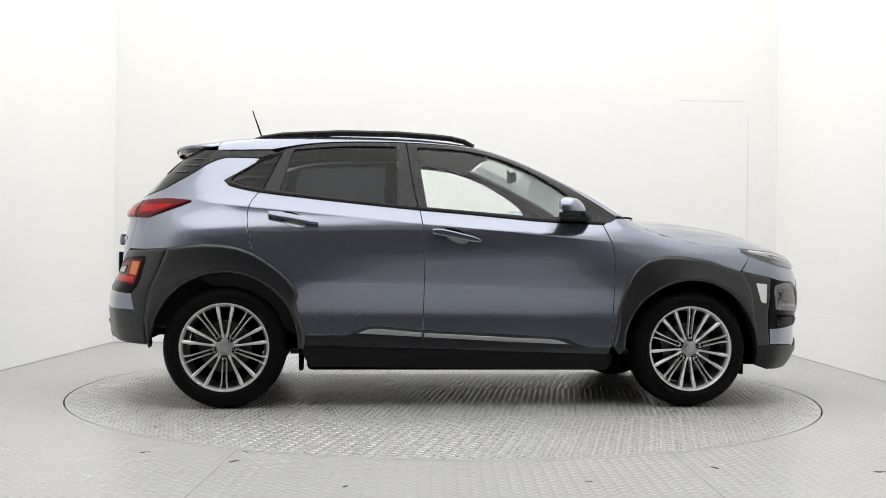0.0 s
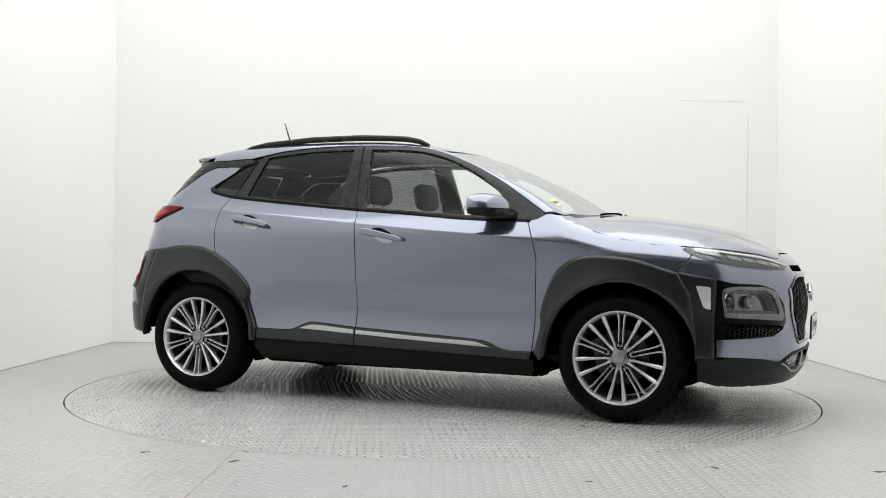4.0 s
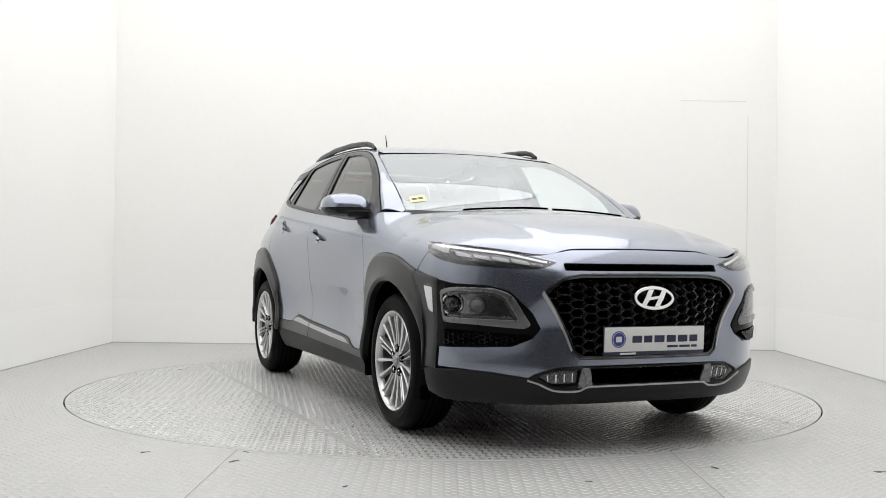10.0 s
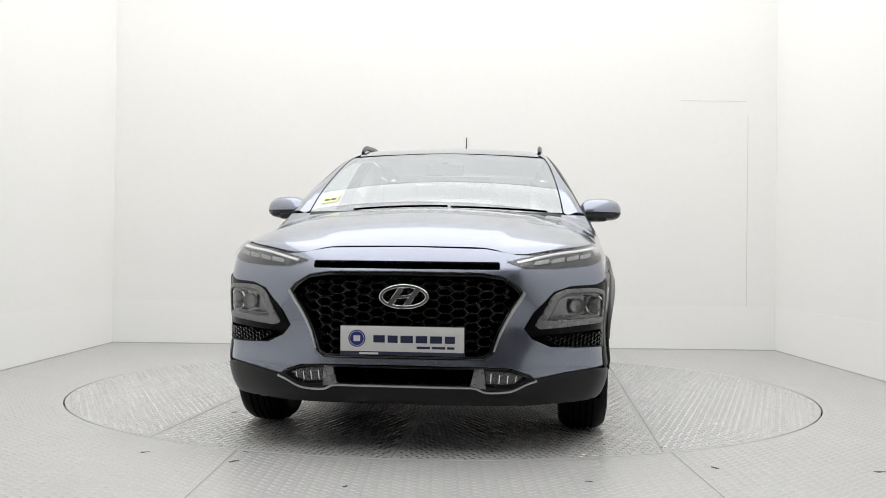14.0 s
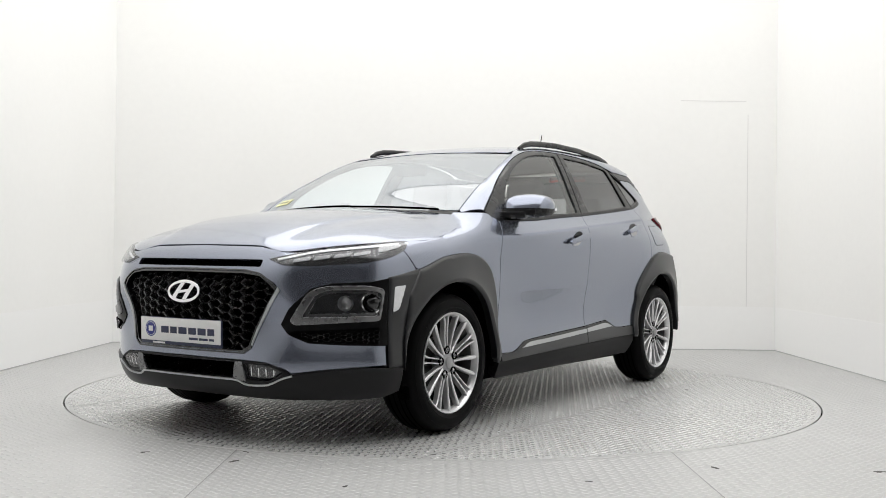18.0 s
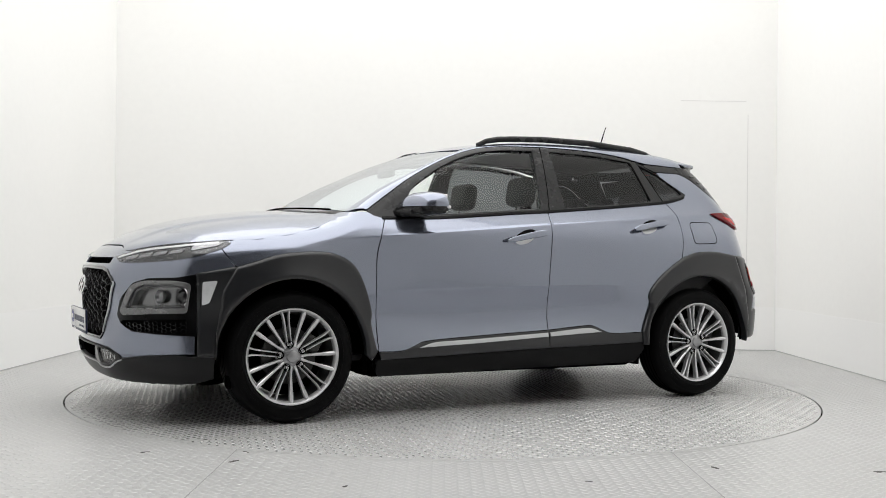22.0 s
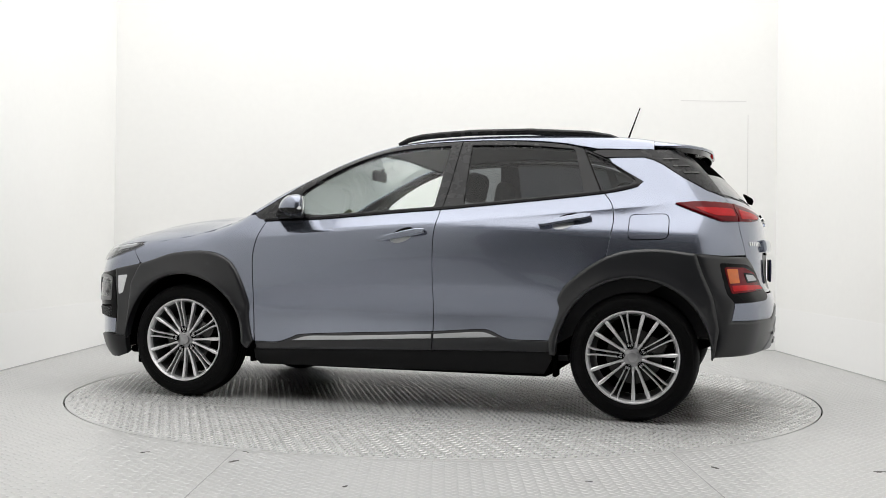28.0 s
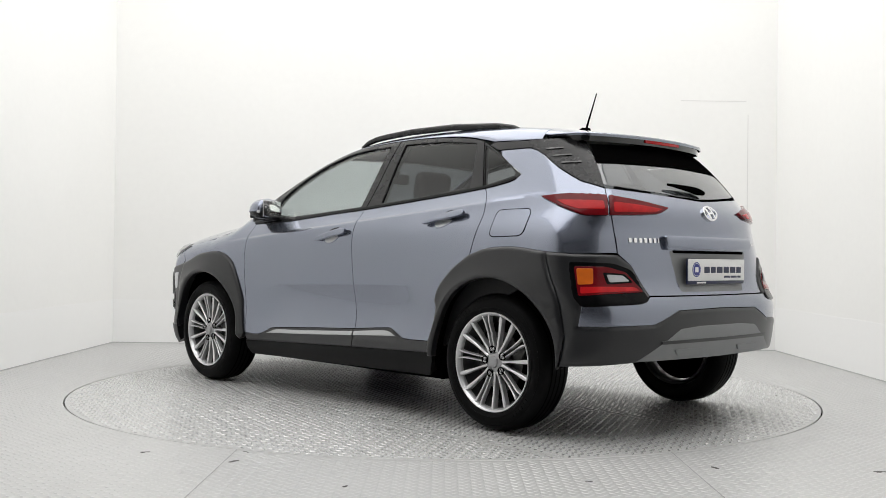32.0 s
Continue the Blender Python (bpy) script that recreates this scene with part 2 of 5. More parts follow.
# ---------------------------------------------------------------- panels cut from the car's surface
def cr(pts, n=6):
    """A smooth open line through a few points."""
    p = np.array(pts, float)
    q = np.vstack([2 * p[0] - p[1], p, 2 * p[-1] - p[-2]])
    out = []
    for i in range(1, len(q) - 2):
        for t in np.linspace(0, 1, n, endpoint=False):
            out.append(.5 * (2 * q[i] + (q[i + 1] - q[i - 1]) * t + (2 * q[i - 1] - 5 * q[i] + 4 * q[i + 1] - q[i + 2]) * t * t + (3 * q[i] - q[i - 1] - 3 * q[i + 1] + q[i + 2]) * t ** 3))
    out.append(q[-2])
    return [tuple(v) for v in out]


def rounded(pts, r, n=5):
    """A closed outline with its corners rounded; r is one radius or one for each corner."""
    p, out = [np.array(q, float) for q in pts], []
    rs = r if isinstance(r, (list, tuple)) else [r] * len(p)
    for i, c in enumerate(p):
        a, b = p[i - 1] - c, p[(i + 1) % len(p)] - c
        la, lb = np.linalg.norm(a), np.linalg.norm(b)
        d = min(rs[i], la * .45, lb * .45)
        if d < 1e-5:
            out.append(tuple(c))
            continue
        s, e = c + a / la * d, c + b / lb * d
        for t in np.linspace(0, 1, n):
            out.append(tuple((1 - t) ** 2 * s + 2 * t * (1 - t) * c + t * t * e))
    return out


def area2(p):
    p = np.asarray(p)
    return .5 * np.sum(p[:, 0] * np.roll(p[:, 1], -1) - np.roll(p[:, 0], -1) * p[:, 1])


def dense(pts, step):
    p, out = np.asarray(pts, float), []
    for a, b in zip(p, np.roll(p, -1, 0)):
        k = max(1, int(math.ceil(np.linalg.norm(b - a) / step)))
        if np.linalg.norm(b - a) > 1e-6:
            out += [a + (b - a) * i / k for i in range(k)]
    p = np.array(out)
    return p if area2(p) > 0 else p[::-1]


def inset(p, g):
    """Moves a counter-clockwise outline inwards by g."""
    a, b = np.roll(p, 1, 0), np.roll(p, -1, 0)
    t1, t2 = p - a, b - p
    t1, t2 = t1 / np.linalg.norm(t1, axis=1)[:, None], t2 / np.linalg.norm(t2, axis=1)[:, None]
    n1, n2 = np.stack([-t1[:, 1], t1[:, 0]], 1), np.stack([-t2[:, 1], t2[:, 0]], 1)
    m = n1 + n2
    m = m / np.maximum(np.sum(m * m, 1), .6)[:, None] * 2
    return p + g * m


def inside(pts, poly):
    x, y = pts[:, 0], pts[:, 1]
    hit = np.zeros(len(pts), bool)
    for a, b in zip(poly, np.roll(poly, -1, 0)):
        if a[1] != b[1]:
            c = ((a[1] > y) != (b[1] > y)) & (x < (b[0] - a[0]) * (y - a[1]) / (b[1] - a[1]) + a[0])
            hit ^= c
    return hit


def near(pts, poly, d):
    bad = np.zeros(len(pts), bool)
    for a, b in zip(poly, np.roll(poly, -1, 0)):
        ab = b - a
        t = np.clip(((pts - a) @ ab) / max(ab @ ab, 1e-12), 0, 1)
        bad |= np.linalg.norm(pts - a - t[:, None] * ab, axis=1) < d
    return bad


def fill(loops, step, rings=(), lines=()):
    """Triangles over an outline with holes: points, faces. rings: further lines to keep."""
    from mathutils.geometry import delaunay_2d_cdt
    lo, hi = loops[0].min(0), loops[0].max(0)
    gx, gy = np.meshgrid(np.arange(lo[0], hi[0] + step, step), np.arange(lo[1], hi[1] + step, step * .87))
    gx[1::2] += step / 2
    g = np.stack([gx.ravel(), gy.ravel()], 1)
    keep = inside(g, loops[0])
    for h in loops[1:]:
        keep &= ~inside(g, h)
    g = g[keep]
    for h in list(loops) + list(rings):
        g = g[~near(g, h, step * .4)] if len(g) else g
    extra = []
    for ln in lines:
        ln = np.asarray(ln, float)
        ln = ln[inside(ln, loops[0])]
        for h in list(loops) + list(rings):
            ln = ln[~near(ln, h, .004)] if len(ln) else ln
        if len(ln) and len(g):
            g = g[np.min(np.linalg.norm(g[:, None] - ln[None], axis=2), axis=1) > step * .45]
        extra += list(ln)
    g = np.vstack([g] + [np.array(extra)]) if extra else g
    pts, edges, k = [], [], 0
    for h in list(loops) + list(rings):
        pts += [Vector(q) for q in h]
        edges += [(k + i, k + (i + 1) % len(h)) for i in range(len(h))]
        k += len(h)
    pts += [Vector(q) for q in g]
    v, _, f, *_ = delaunay_2d_cdt(pts, edges, [], 0, 1e-7)
    v = np.array([tuple(q) for q in v])
    f = np.array([q for q in f if len(q) == 3])
    c = v[f].mean(1)
    ok = inside(c, loops[0])
    for h in loops[1:]:
        ok &= ~inside(c, h)
    f = f[ok]
    w = v[f]
    flip = ((w[:, 1, 0] - w[:, 0, 0]) * (w[:, 2, 1] - w[:, 0, 1]) - (w[:, 1, 1] - w[:, 0, 1]) * (w[:, 2, 0] - w[:, 0, 0])) < 0
    f[flip] = f[flip][:, ::-1]
    return v, f


def patch(name, outline, material, parent, chart=on_belt, off=0.0, depth=.014, step=.035, gap=0.0, holes=(), bev=.0015, label="", sides=(1, -1), lift=None, creases=()):
    """A panel of the car's skin inside an outline of chart points, raised by off, with a rim of that depth; for both sides, or the given ones.
    lift: an extra height, from the chart points. creases: lines along which the skin bends sharply."""
    loops = [dense(outline, step * .6)] + [dense(h, step * .6) for h in holes]
    if gap:
        loops = [inset(loops[0], gap)] + [inset(h, -gap) for h in loops[1:]]
    v, f = fill(loops, step, [inset(loops[0], bev * 1.2)] + [inset(h, -bev * 1.2) for h in loops[1:]] if bev else (), creases)
    p, n = chart(v)
    rise = off + (lift(v) if lift is not None else 0)
    rise = np.broadcast_to(rise, (len(v),)).copy()
    # rim loops, from the border edges of the triangles
    cnt = {}
    for tri in f:
        for a, b in ((tri[0], tri[1]), (tri[1], tri[2]), (tri[2], tri[0])):
            cnt[(a, b)] = 1
    border = [(a, b) for a, b in cnt if (b, a) not in cnt]
    ids = sorted({a for e in border for a in e})
    pos = {a: i for i, a in enumerate(ids)}
    outw = np.zeros((len(v), 3))
    pt = p + rise[:, None] * n
    for a, b in border:
        w = np.cross(pt[b] - pt[a], n[a])
        outw[a] += w
        outw[b] += w
    fc = f
    if len(f):
        a3 = pt[f]
        fn = np.cross(a3[:, 1] - a3[:, 0], a3[:, 2] - a3[:, 0])
        if np.sum(fn * n[f[:, 0]]) < 0:      # chart turns the winding round
            fc = f[:, ::-1]
            border = [(b, a) for a, b in border]
            outw = -outw
    ln = np.linalg.norm(outw, axis=1)
    outw[ln > 0] /= ln[ln > 0][:, None]
    ii = np.array(ids)
    top_n = n.copy()
    if lift is not None:                     # the raised form's own shading
        ways = []
        for e in np.eye(2) * .002:
            q = [chart(v + g * e) for g in (1, -1)]
            ways.append(q[0][0] + q[0][1] * lift(v + e)[:, None] - q[1][0] - q[1][1] * lift(v - e)[:, None])
        top_n = np.cross(*ways)
        top_n *= np.sign(np.sum(top_n * n, axis=1))[:, None]
        top_n /= np.maximum(np.linalg.norm(top_n, axis=1), 1e-12)[:, None]
    if bev:
        pt[ii] -= bev * n[ii]
        nn = n[ii] + .8 * outw[ii]
        top_n[ii] = nn / np.linalg.norm(nn, axis=1)[:, None]
    r0, r1 = pt[ii], p[ii] + (rise[ii] - depth)[:, None] * n[ii]
    k, m = len(v), len(ids)
    verts = np.vstack([pt, r0, r1])
    nor = np.vstack([top_n, outw[ii], outw[ii]])
    faces = [tuple(q) for q in fc] + [(k + pos[b], k + pos[a], k + m + pos[a], k + m + pos[b]) for a, b in border]
    made = []
    for g in sides:
        if g > 0:
            made.append(mesh(name, verts, faces, material, parent, label, nor))
        else:
            made.append(mesh(name, verts * (1, -1, 1), [q[::-1] for q in faces], material, parent, label, nor * (1, -1, 1)))
    return made if len(made) > 1 else made[0]


def strip(line, w):
    """A closed outline round a line of chart points, w wide."""
    p = np.array(line, float)
    t = np.gradient(p, axis=0)
    t /= np.linalg.norm(t, axis=1)[:, None]
    nn = np.stack([-t[:, 1], t[:, 0]], 1) * w / 2
    return [tuple(q) for q in np.vstack([p + nn, (p - nn)[::-1]])]


def edge_gap(pts, poly):
    """How far each chart point lies from an outline."""
    best = np.full(len(pts), 9.0)
    poly = np.asarray(poly, float)
    for a, b in zip(poly, np.roll(poly, -1, 0)):
        ab = b - a
        t = np.clip(((pts - a) @ ab) / max(ab @ ab, 1e-12), 0, 1)
        best = np.minimum(best, np.linalg.norm(pts - a - t[:, None] * ab, axis=1))
    return best


def soft_patch(name, outline, material, parent, high, wide, lift=None, **more):
    """A panel whose border rolls down by high over the width wide."""
    poly = dense(outline, .012)

    def roll(v):
        k = np.clip(1 - edge_gap(v, poly) / wide, 0, 1)
        return high * (np.sqrt(1.0001 - k * k) - 1) + (lift(v) if lift is not None else 0)
    rings = [dense(inset(poly, wide * q), .012) for q in (.2, .5, .95)]
    return patch(name, outline, material, parent, lift=roll, creases=rings, **more)


def xs(x, z):
    """Chart coordinate s of the flank point at x, z."""
    return belt_s(x, float(side_y(np.array([x]), np.array([z]))[0]))


def both(half):
    """A closed outline over the middle from its half, given from the middle's top round to the middle's bottom."""
    return list(half) + [(-a, b) for a, b in reversed(half) if abs(a) > 1e-6]


# ---------------------------------------------------------------- studio
def wall_mat():
    return mat("white_wall_paint", (.925, .923, .908), .55, vary=.012, scale=1.2, bump=.06, bscale=40)


WALLM = wall_mat()
CEILM = mat("white_ceiling_paint", (.80, .80, .80), .7, vary=.02, scale=2)
FLOORM = mat("grey_tread_plate", (.46, .46, .457), .36, .0, spec=.5, vary=.06, scale=2.2, bump=.08, bscale=140)
LUGM = mat("worn_tread_lugs", (.52, .52, .518), .24, .6, spec=.5, vary=.08, scale=3)
LUGF = mat("painted_tread_lugs", (.53, .53, .527), .33, .32, spec=.45, vary=.08, scale=3)
LINEM = mat("seam_dark", (.32, .32, .318), .7)
DIRTM = mat("dark_scuff", (.07, .065, .06), .8)

WX, WB, WF, HT, TH, RD = 3.09, 2.97, -8.6, 5.6, .12, 2.257


def slab(name, x0, x1, y0, y1, z0, z1, m, label="", kind="structure", bevel=0):
    bm = bmesh.new()
    box_bm(bm, x0, x1, y0, y1, z0, z1, bevel)
    return tagged(part(name, bm, m, None, label, smooth=False), kind=kind)


slab("wall_back", -WX - TH, WX + TH, WB, WB + TH, -.02, HT, WALLM, "smooth white painted studio back wall")
HALLM = mat("grey_hall_wall", (.18, .18, .185), .7, vary=.15, scale=2)
HALLD = mat("unseen_beam_dark", (.03, .03, .032), .6, vary=.2, scale=3)
YO = -5.6
YL = -6.4
slab("wall_left", -WX - TH, -WX, YL, WB, -.02, HT, WALLM, "smooth white painted studio side wall")
slab("wall_right", WX, WX + TH, YO, WB, -.02, HT, WALLM, "smooth white painted studio side wall")
slab("wall_hall_left", -WX - TH, -WX, WF, YL, -.02, HT, HALLM, "plain grey wall of the hall behind the camera")
slab("wall_hall_right", WX, WX + TH, WF, YO, -.02, HT, HALLM, "plain grey wall of the hall behind the camera")
HALLB = mat("dark_hall_end", (.055, .055, .058), .7, vary=.15, scale=2)
slab("wall_front", -WX - TH, WX + TH, WF - TH, WF, -.02, HT, HALLB, "plain grey end wall of the hall behind the camera")
# added beam out of view, a dark edge for the reflections
slab("beam", -WX, WX, YO - .12, YO, 5.1, 5.45, HALLD, "unseen dark beam added over the studio opening, for reflections only")
slab("ceiling", -WX - TH, WX + TH, WF - TH, WB + TH, HT + .001, HT + .1, CEILM, "plain white studio ceiling above the light")
for q in (("trim", 2.815, 2.821, .41, 2.20), ("trim", 2.19, 2.80, 2.322, 2.328)):
    slab(q[0], q[1], q[2], WB - .003, WB - .0005, q[3], q[4], mat("fine_seam", (.76, .755, .745), .7), "fine grey seam of a flush door in the white wall")


def ring_sheet(name, m, seg=180):
    """The fixed floor: a rectangle with a round hole for the turntable, and its pit."""
    vs, fs = [], []
    for k in range(seg):
        a = 2 * math.pi * k / seg
        c, s = math.cos(a), math.sin(a)
        tx = min((WX if c > 0 else -WX) / c if abs(c) > 1e-6 else 99, (WB if s > 0 else WF) / s if abs(s) > 1e-6 else 99)
        vs += [((RD + .005) * c, (RD + .005) * s, -.03), ((RD + .005) * c, (RD + .005) * s, 0), (tx * c, tx * s, 0)]
    for k in range(seg):
        a, b = 3 * k, 3 * ((k + 1) % seg)
        fs += [(a, b, b + 1, a + 1), (a + 1, b + 1, b + 2, a + 2)]
    k = len(vs)
    for cx, cy in ((WX, WB), (-WX, WB), (-WX, WF), (WX, WF)):
        vs.append((cx, cy, 0))
        best = sorted(range(seg), key=lambda i: (vs[3 * i + 2][0] - cx) ** 2 + (vs[3 * i + 2][1] - cy) ** 2)[:2]
        fs.append((3 * best[0] + 2, 3 * best[1] + 2, len(vs) - 1))
    me = bpy.data.meshes.new(name)
    me.from_pydata(vs, [], fs)
    bm = bmesh.new()
    bm.from_mesh(me)
    bmesh.ops.recalc_face_normals(bm, faces=bm.faces[:])
    bm.to_mesh(me), bm.free()
    return obj(name, me, m)


floor = tagged(ring_sheet("floor", FLOORM), "grey painted steel tread plate studio floor, lightly scuffed", kind="structure")
# out of view: a dark sheet that keeps the lower bodywork's reflections dark
slab("hall_floor", -WX, WX, WF, -5.2, .001, .004, HALLB, "unseen dark floor sheet behind the camera, added to darken reflections")
for x0, x1, y0, y1 in ((-WX, WX, WB - .004, WB - .0005), (-WX + .0005, -WX + .004, -5.19, WB - .006), (WX - .004, WX - .0005, -5.19, WB - .006)):
    slab("wall_joint", x0, x1, y0, y1, .0005, .009, mat("joint_grey", (.55, .55, .545), .7), "fine grey joint between wall and floor")
# thin sheets whiter than the wall: glare at its foot put into colour
FOOTM = mat("lit_wall_foot_white", (.942, .942, .935), .45, vary=.008, scale=1.5, bump=.04, bscale=50)
for x0, x1, y0, y1 in ((-WX + .004, WX - .004, WB - .0035, WB - .0002), (-WX + .0002, -WX + .0035, -5.19, WB - .0045), (WX - .0035, WX - .0002, -5.19, WB - .0045)):
    slab("lit_wall_foot", x0, x1, y0, y1, .0095, .405, FOOTM, "whiter band added along the wall's foot for the glare there")
pit = slab("floor_pit", -2.4, 2.4, -2.4, 2.4, -.12, -.035, MATTB, "dark pit under the turntable")


def lugs(name, points, angles, parent, m, label):
    """Raised bars of tread plate: low lozenges, all in one mesh."""
    L, B, Hh = .0160, .0062, .0014
    low = [(-L, 0, 0), (-L * .5, -B, 0), (L * .5, -B, 0), (L, 0, 0), (L * .5, B, 0), (-L * .5, B, 0)]
    base = np.array(low + [(x * .78, y * .62, Hh) for x, y, z in low])
    fs = [(k, (k + 1) % 6, (k + 1) % 6 + 6, k + 6) for k in range(6)] + [(6, 7, 8, 9, 10, 11)]
    c, s = np.cos(angles)[:, None], np.sin(angles)[:, None]
    v = np.stack([points[:, :1] + c * base[:, 0] - s * base[:, 1], points[:, 1:2] + s * base[:, 0] + c * base[:, 1], np.broadcast_to(base[:, 2] + .0002, (len(points), 12))], 2).reshape(-1, 3)
    faces = []
    for i in range(len(points)):
        for f in fs:
            faces.append([i * 12 + j for j in f])
    ob = mesh(name, v, faces, m, parent, label, smooth=False)
    return tagged(ob, kind="stuff")


def lattice(x0, x1, y0, y1, turn, pitch=.0345):
    """Places and angles of alternating bars over a rectangle, the grid turned."""
    r = math.hypot(max(abs(x0), abs(x1)), max(abs(y0), abs(y1)))
    k = np.arange(-int(r / pitch) - 1, int(r / pitch) + 2)
    i, j = np.meshgrid(k, k)
    a = np.where((i + j) % 2 == 0, 0, math.pi / 2).ravel()
    c, s = math.cos(turn), math.sin(turn)
    p = np.stack([(c * i - s * j).ravel() * pitch, (s * i + c * j).ravel() * pitch], 1)
    ok = (p[:, 0] > x0) & (p[:, 0] < x1) & (p[:, 1] > y0) & (p[:, 1] < y1)
    return p[ok], a[ok] + turn


p, a = lattice(-3.05, 3.05, -4.2, 2.93, math.pi / 4)
ok = (np.hypot(*p.T) > RD + .03)
lugs("floor_bar", p[ok], a[ok], floor, LUGF, "low raised bars of the steel tread plate")
for x0, y0, x1, y1 in ((-.86, -2.09, -.88, -4.4), (.995, -2.03, 1.0, -4.4)):
    slab("floor_seam", min(x0, x1) - .001, min(x0, x1) + .0025, y1, y0, .0003, .0022, LINEM, "fine dark joint between two floor plates")

turntable = new("turntable")
tagged(turntable, "round grey steel turntable of tread plate, set flush in the floor", "turntable")
bm = bmesh.new()
rings = lathe_bm(bm, [(RD - .004, -.03), (RD - .004, -.0015), (RD - .0055, 0)], 180, "z")
bm.faces.new(rings[-1])
part("table_top", bm, FLOORM, turntable)
PL = [(-2.3, -1.15, .35), (-1.15, 0, -.35), (0, 1.15, .35), (1.15, 2.3, -.35)]
pp, aa = [], []
for y0, y1, turn in PL:
    q, w = lattice(-2.3, 2.3, y0 + .02, y1 - .02, turn + .12)
    k = np.hypot(*q.T) < RD - .03
    pp.append(q[k]), aa.append(w[k])
lugs("tread_bar", np.vstack(pp), np.concatenate(aa), turntable, LUGM, "low raised bars of the steel tread plate")
for y0 in (-1.15, 0, 1.15):
    h = math.sqrt(RD ** 2 - y0 ** 2) - .02
    bm = bmesh.new()
    box_bm(bm, -h, h, y0 - .003, y0 + .003, .0002, .0012)
    part("plate_joint", bm, LINEM, turntable, smooth=False)


def chip(parent, x, y, size, turn):
    """A small dark scuff: a low ragged flake."""
    bm = bmesh.new()
    random.seed(int(abs(x * 971 + y * 353) * 10))
    ring = [bm.verts.new((x + size * random.uniform(.5, 1) * math.cos(a) * 1.9 * math.cos(turn) - size * .5 * math.sin(a) * math.sin(turn), y + size * random.uniform(.5, 1) * math.cos(a) * 1.9 * math.sin(turn) + size * .5 * math.sin(a) * math.cos(turn), .0021)) for a in [k * math.pi / 4 for k in range(8)]]
    f = bm.faces.new(ring)
    g = bmesh.ops.extrude_face_region(bm, geom=[f])
    for v in g["geom"]:
        if isinstance(v, bmesh.types.BMVert):
            v.co.z -= .002
    part("scuff", bm, DIRTM, parent, smooth=False)


for q in ((-1.25, -2.17, .016, .3), (-.84, -2.33, .018, .9), (-.83, -2.14, .012, 2.5), (1.75, -2.38, .02, .1), (-1.75, -2.6, .014, 1.2), (1.10, -2.34, .016, 2.0), (.55, -2.62, .010, 0), (-.35, -2.75, .010, 1), (2.3, -1.9, .012, .6), (-2.4, -1.6, .010, .2)):
    chip(floor, *q)
for k in range(16):
    random.seed(k + 40)
    a, rr = random.uniform(0, 2 * math.pi), random.uniform(1.1, 2.2)
    chip(turntable, rr * math.cos(a), rr * math.sin(a), random.uniform(.008, .017), random.uniform(0, 3))


# ---------------------------------------------------------------- the car
car = new("car")
tagged(car, "blue-grey metallic crossover car with dark plastic cladding on a turntable", "car")
SE = SC + SB


def rear_both(half):
    """A closed outline over the tail's middle from its left half, given from the top round to the bottom."""
    return list(half) + [(2 * SE - a, b) for a, b in reversed(half) if a < SE - 1e-6]


def arch(x, r1, r2, a0, a1, n=48):
    """Points of a wheel opening's edge, as chart points: angles in degrees, 0 towards the nose."""
    return [(xs(x + r1 * math.cos(radians(t)), z), z) for t in np.linspace(a0, a1, n) for z in (.33 + r2 * math.sin(radians(t)),)]


BELT = cr([(1.774, 1.035), (2.115, 1.046), (2.55, 1.081), (2.826, 1.101), (3.085, 1.124), (3.405, 1.154), (3.712, 1.187), (3.898, 1.221), (3.950, 1.247)], 4)
WTOP = cr([(1.70, 1.072), (1.856, 1.175), (1.977, 1.253), (2.133, 1.337), (2.292, 1.407), (2.454, 1.457), (2.618, 1.480), (2.903, 1.491), (3.11, 1.490), (3.273, 1.483), (3.435, 1.467), (3.585, 1.434), (3.748, 1.351), (3.896, 1.275), (3.950, 1.247)], 4)
LOWP = cr([(1.744, .34), (1.881, .34), (1.972, .370), (2.033, .388), (2.309, .405), (2.804, .428)], 4)
LOWR = cr([(2.804, .428), (3.053, .447), (3.115, .445), (3.192, .413), (3.25, .400), (3.448, .402)], 4)
DOORF = cr([(1.79, 1.035), (1.75, .935), (1.727, .842), (1.725, .75), (1.728, .627), (1.731, .504), (1.738, .40), (1.744, .34)], 4)
DOORM = cr([(2.826, 1.101), (2.806, .948), (2.80, .763), (2.802, .514), (2.804, .428)], 4)
DOORR = cr([(3.712, 1.187), (3.763, 1.121), (3.776, 1.04), (3.762, .95), (3.74, .845)], 4)
ARCR = cr([(3.74, .845), (3.633, .779), (3.535, .694), (3.495, .622), (3.502, .56), (3.448, .402)], 4)
ARCRB = cr([(3.74, .845), (3.851, .878), (4.007, .886), (4.165, .865)], 4)
ARCF = cr([(1.015, .772), (1.097, .800), (1.21, .836), (1.388, .853), (1.51, .836), (1.602, .779), (1.663, .667), (1.70, .55), (1.698, .488), (1.715, .40), (1.733, .34)], 4)
HOODS = cr([(1.595, 1.068), (1.445, 1.004), (1.16, .945), (.962, .900)], 4)


def cut(line, lo, hi):
    return [q for q in line if lo <= q[0] <= hi]


G = .0019
CREASE = [[(s, 1.006 - .083 * (SB + CF - s - .03) + d) for s in np.arange(1.50, 4.35, .02)] for d in (-.03, -.012, 0, .012, .03)]
FOLD = CREASE + [[(s, SCOOP(SB + CF - s) + d) for s in np.arange(1.80, 3.42, .02)] for d in (-.05, -.02, -.008, 0, .008, .02)]
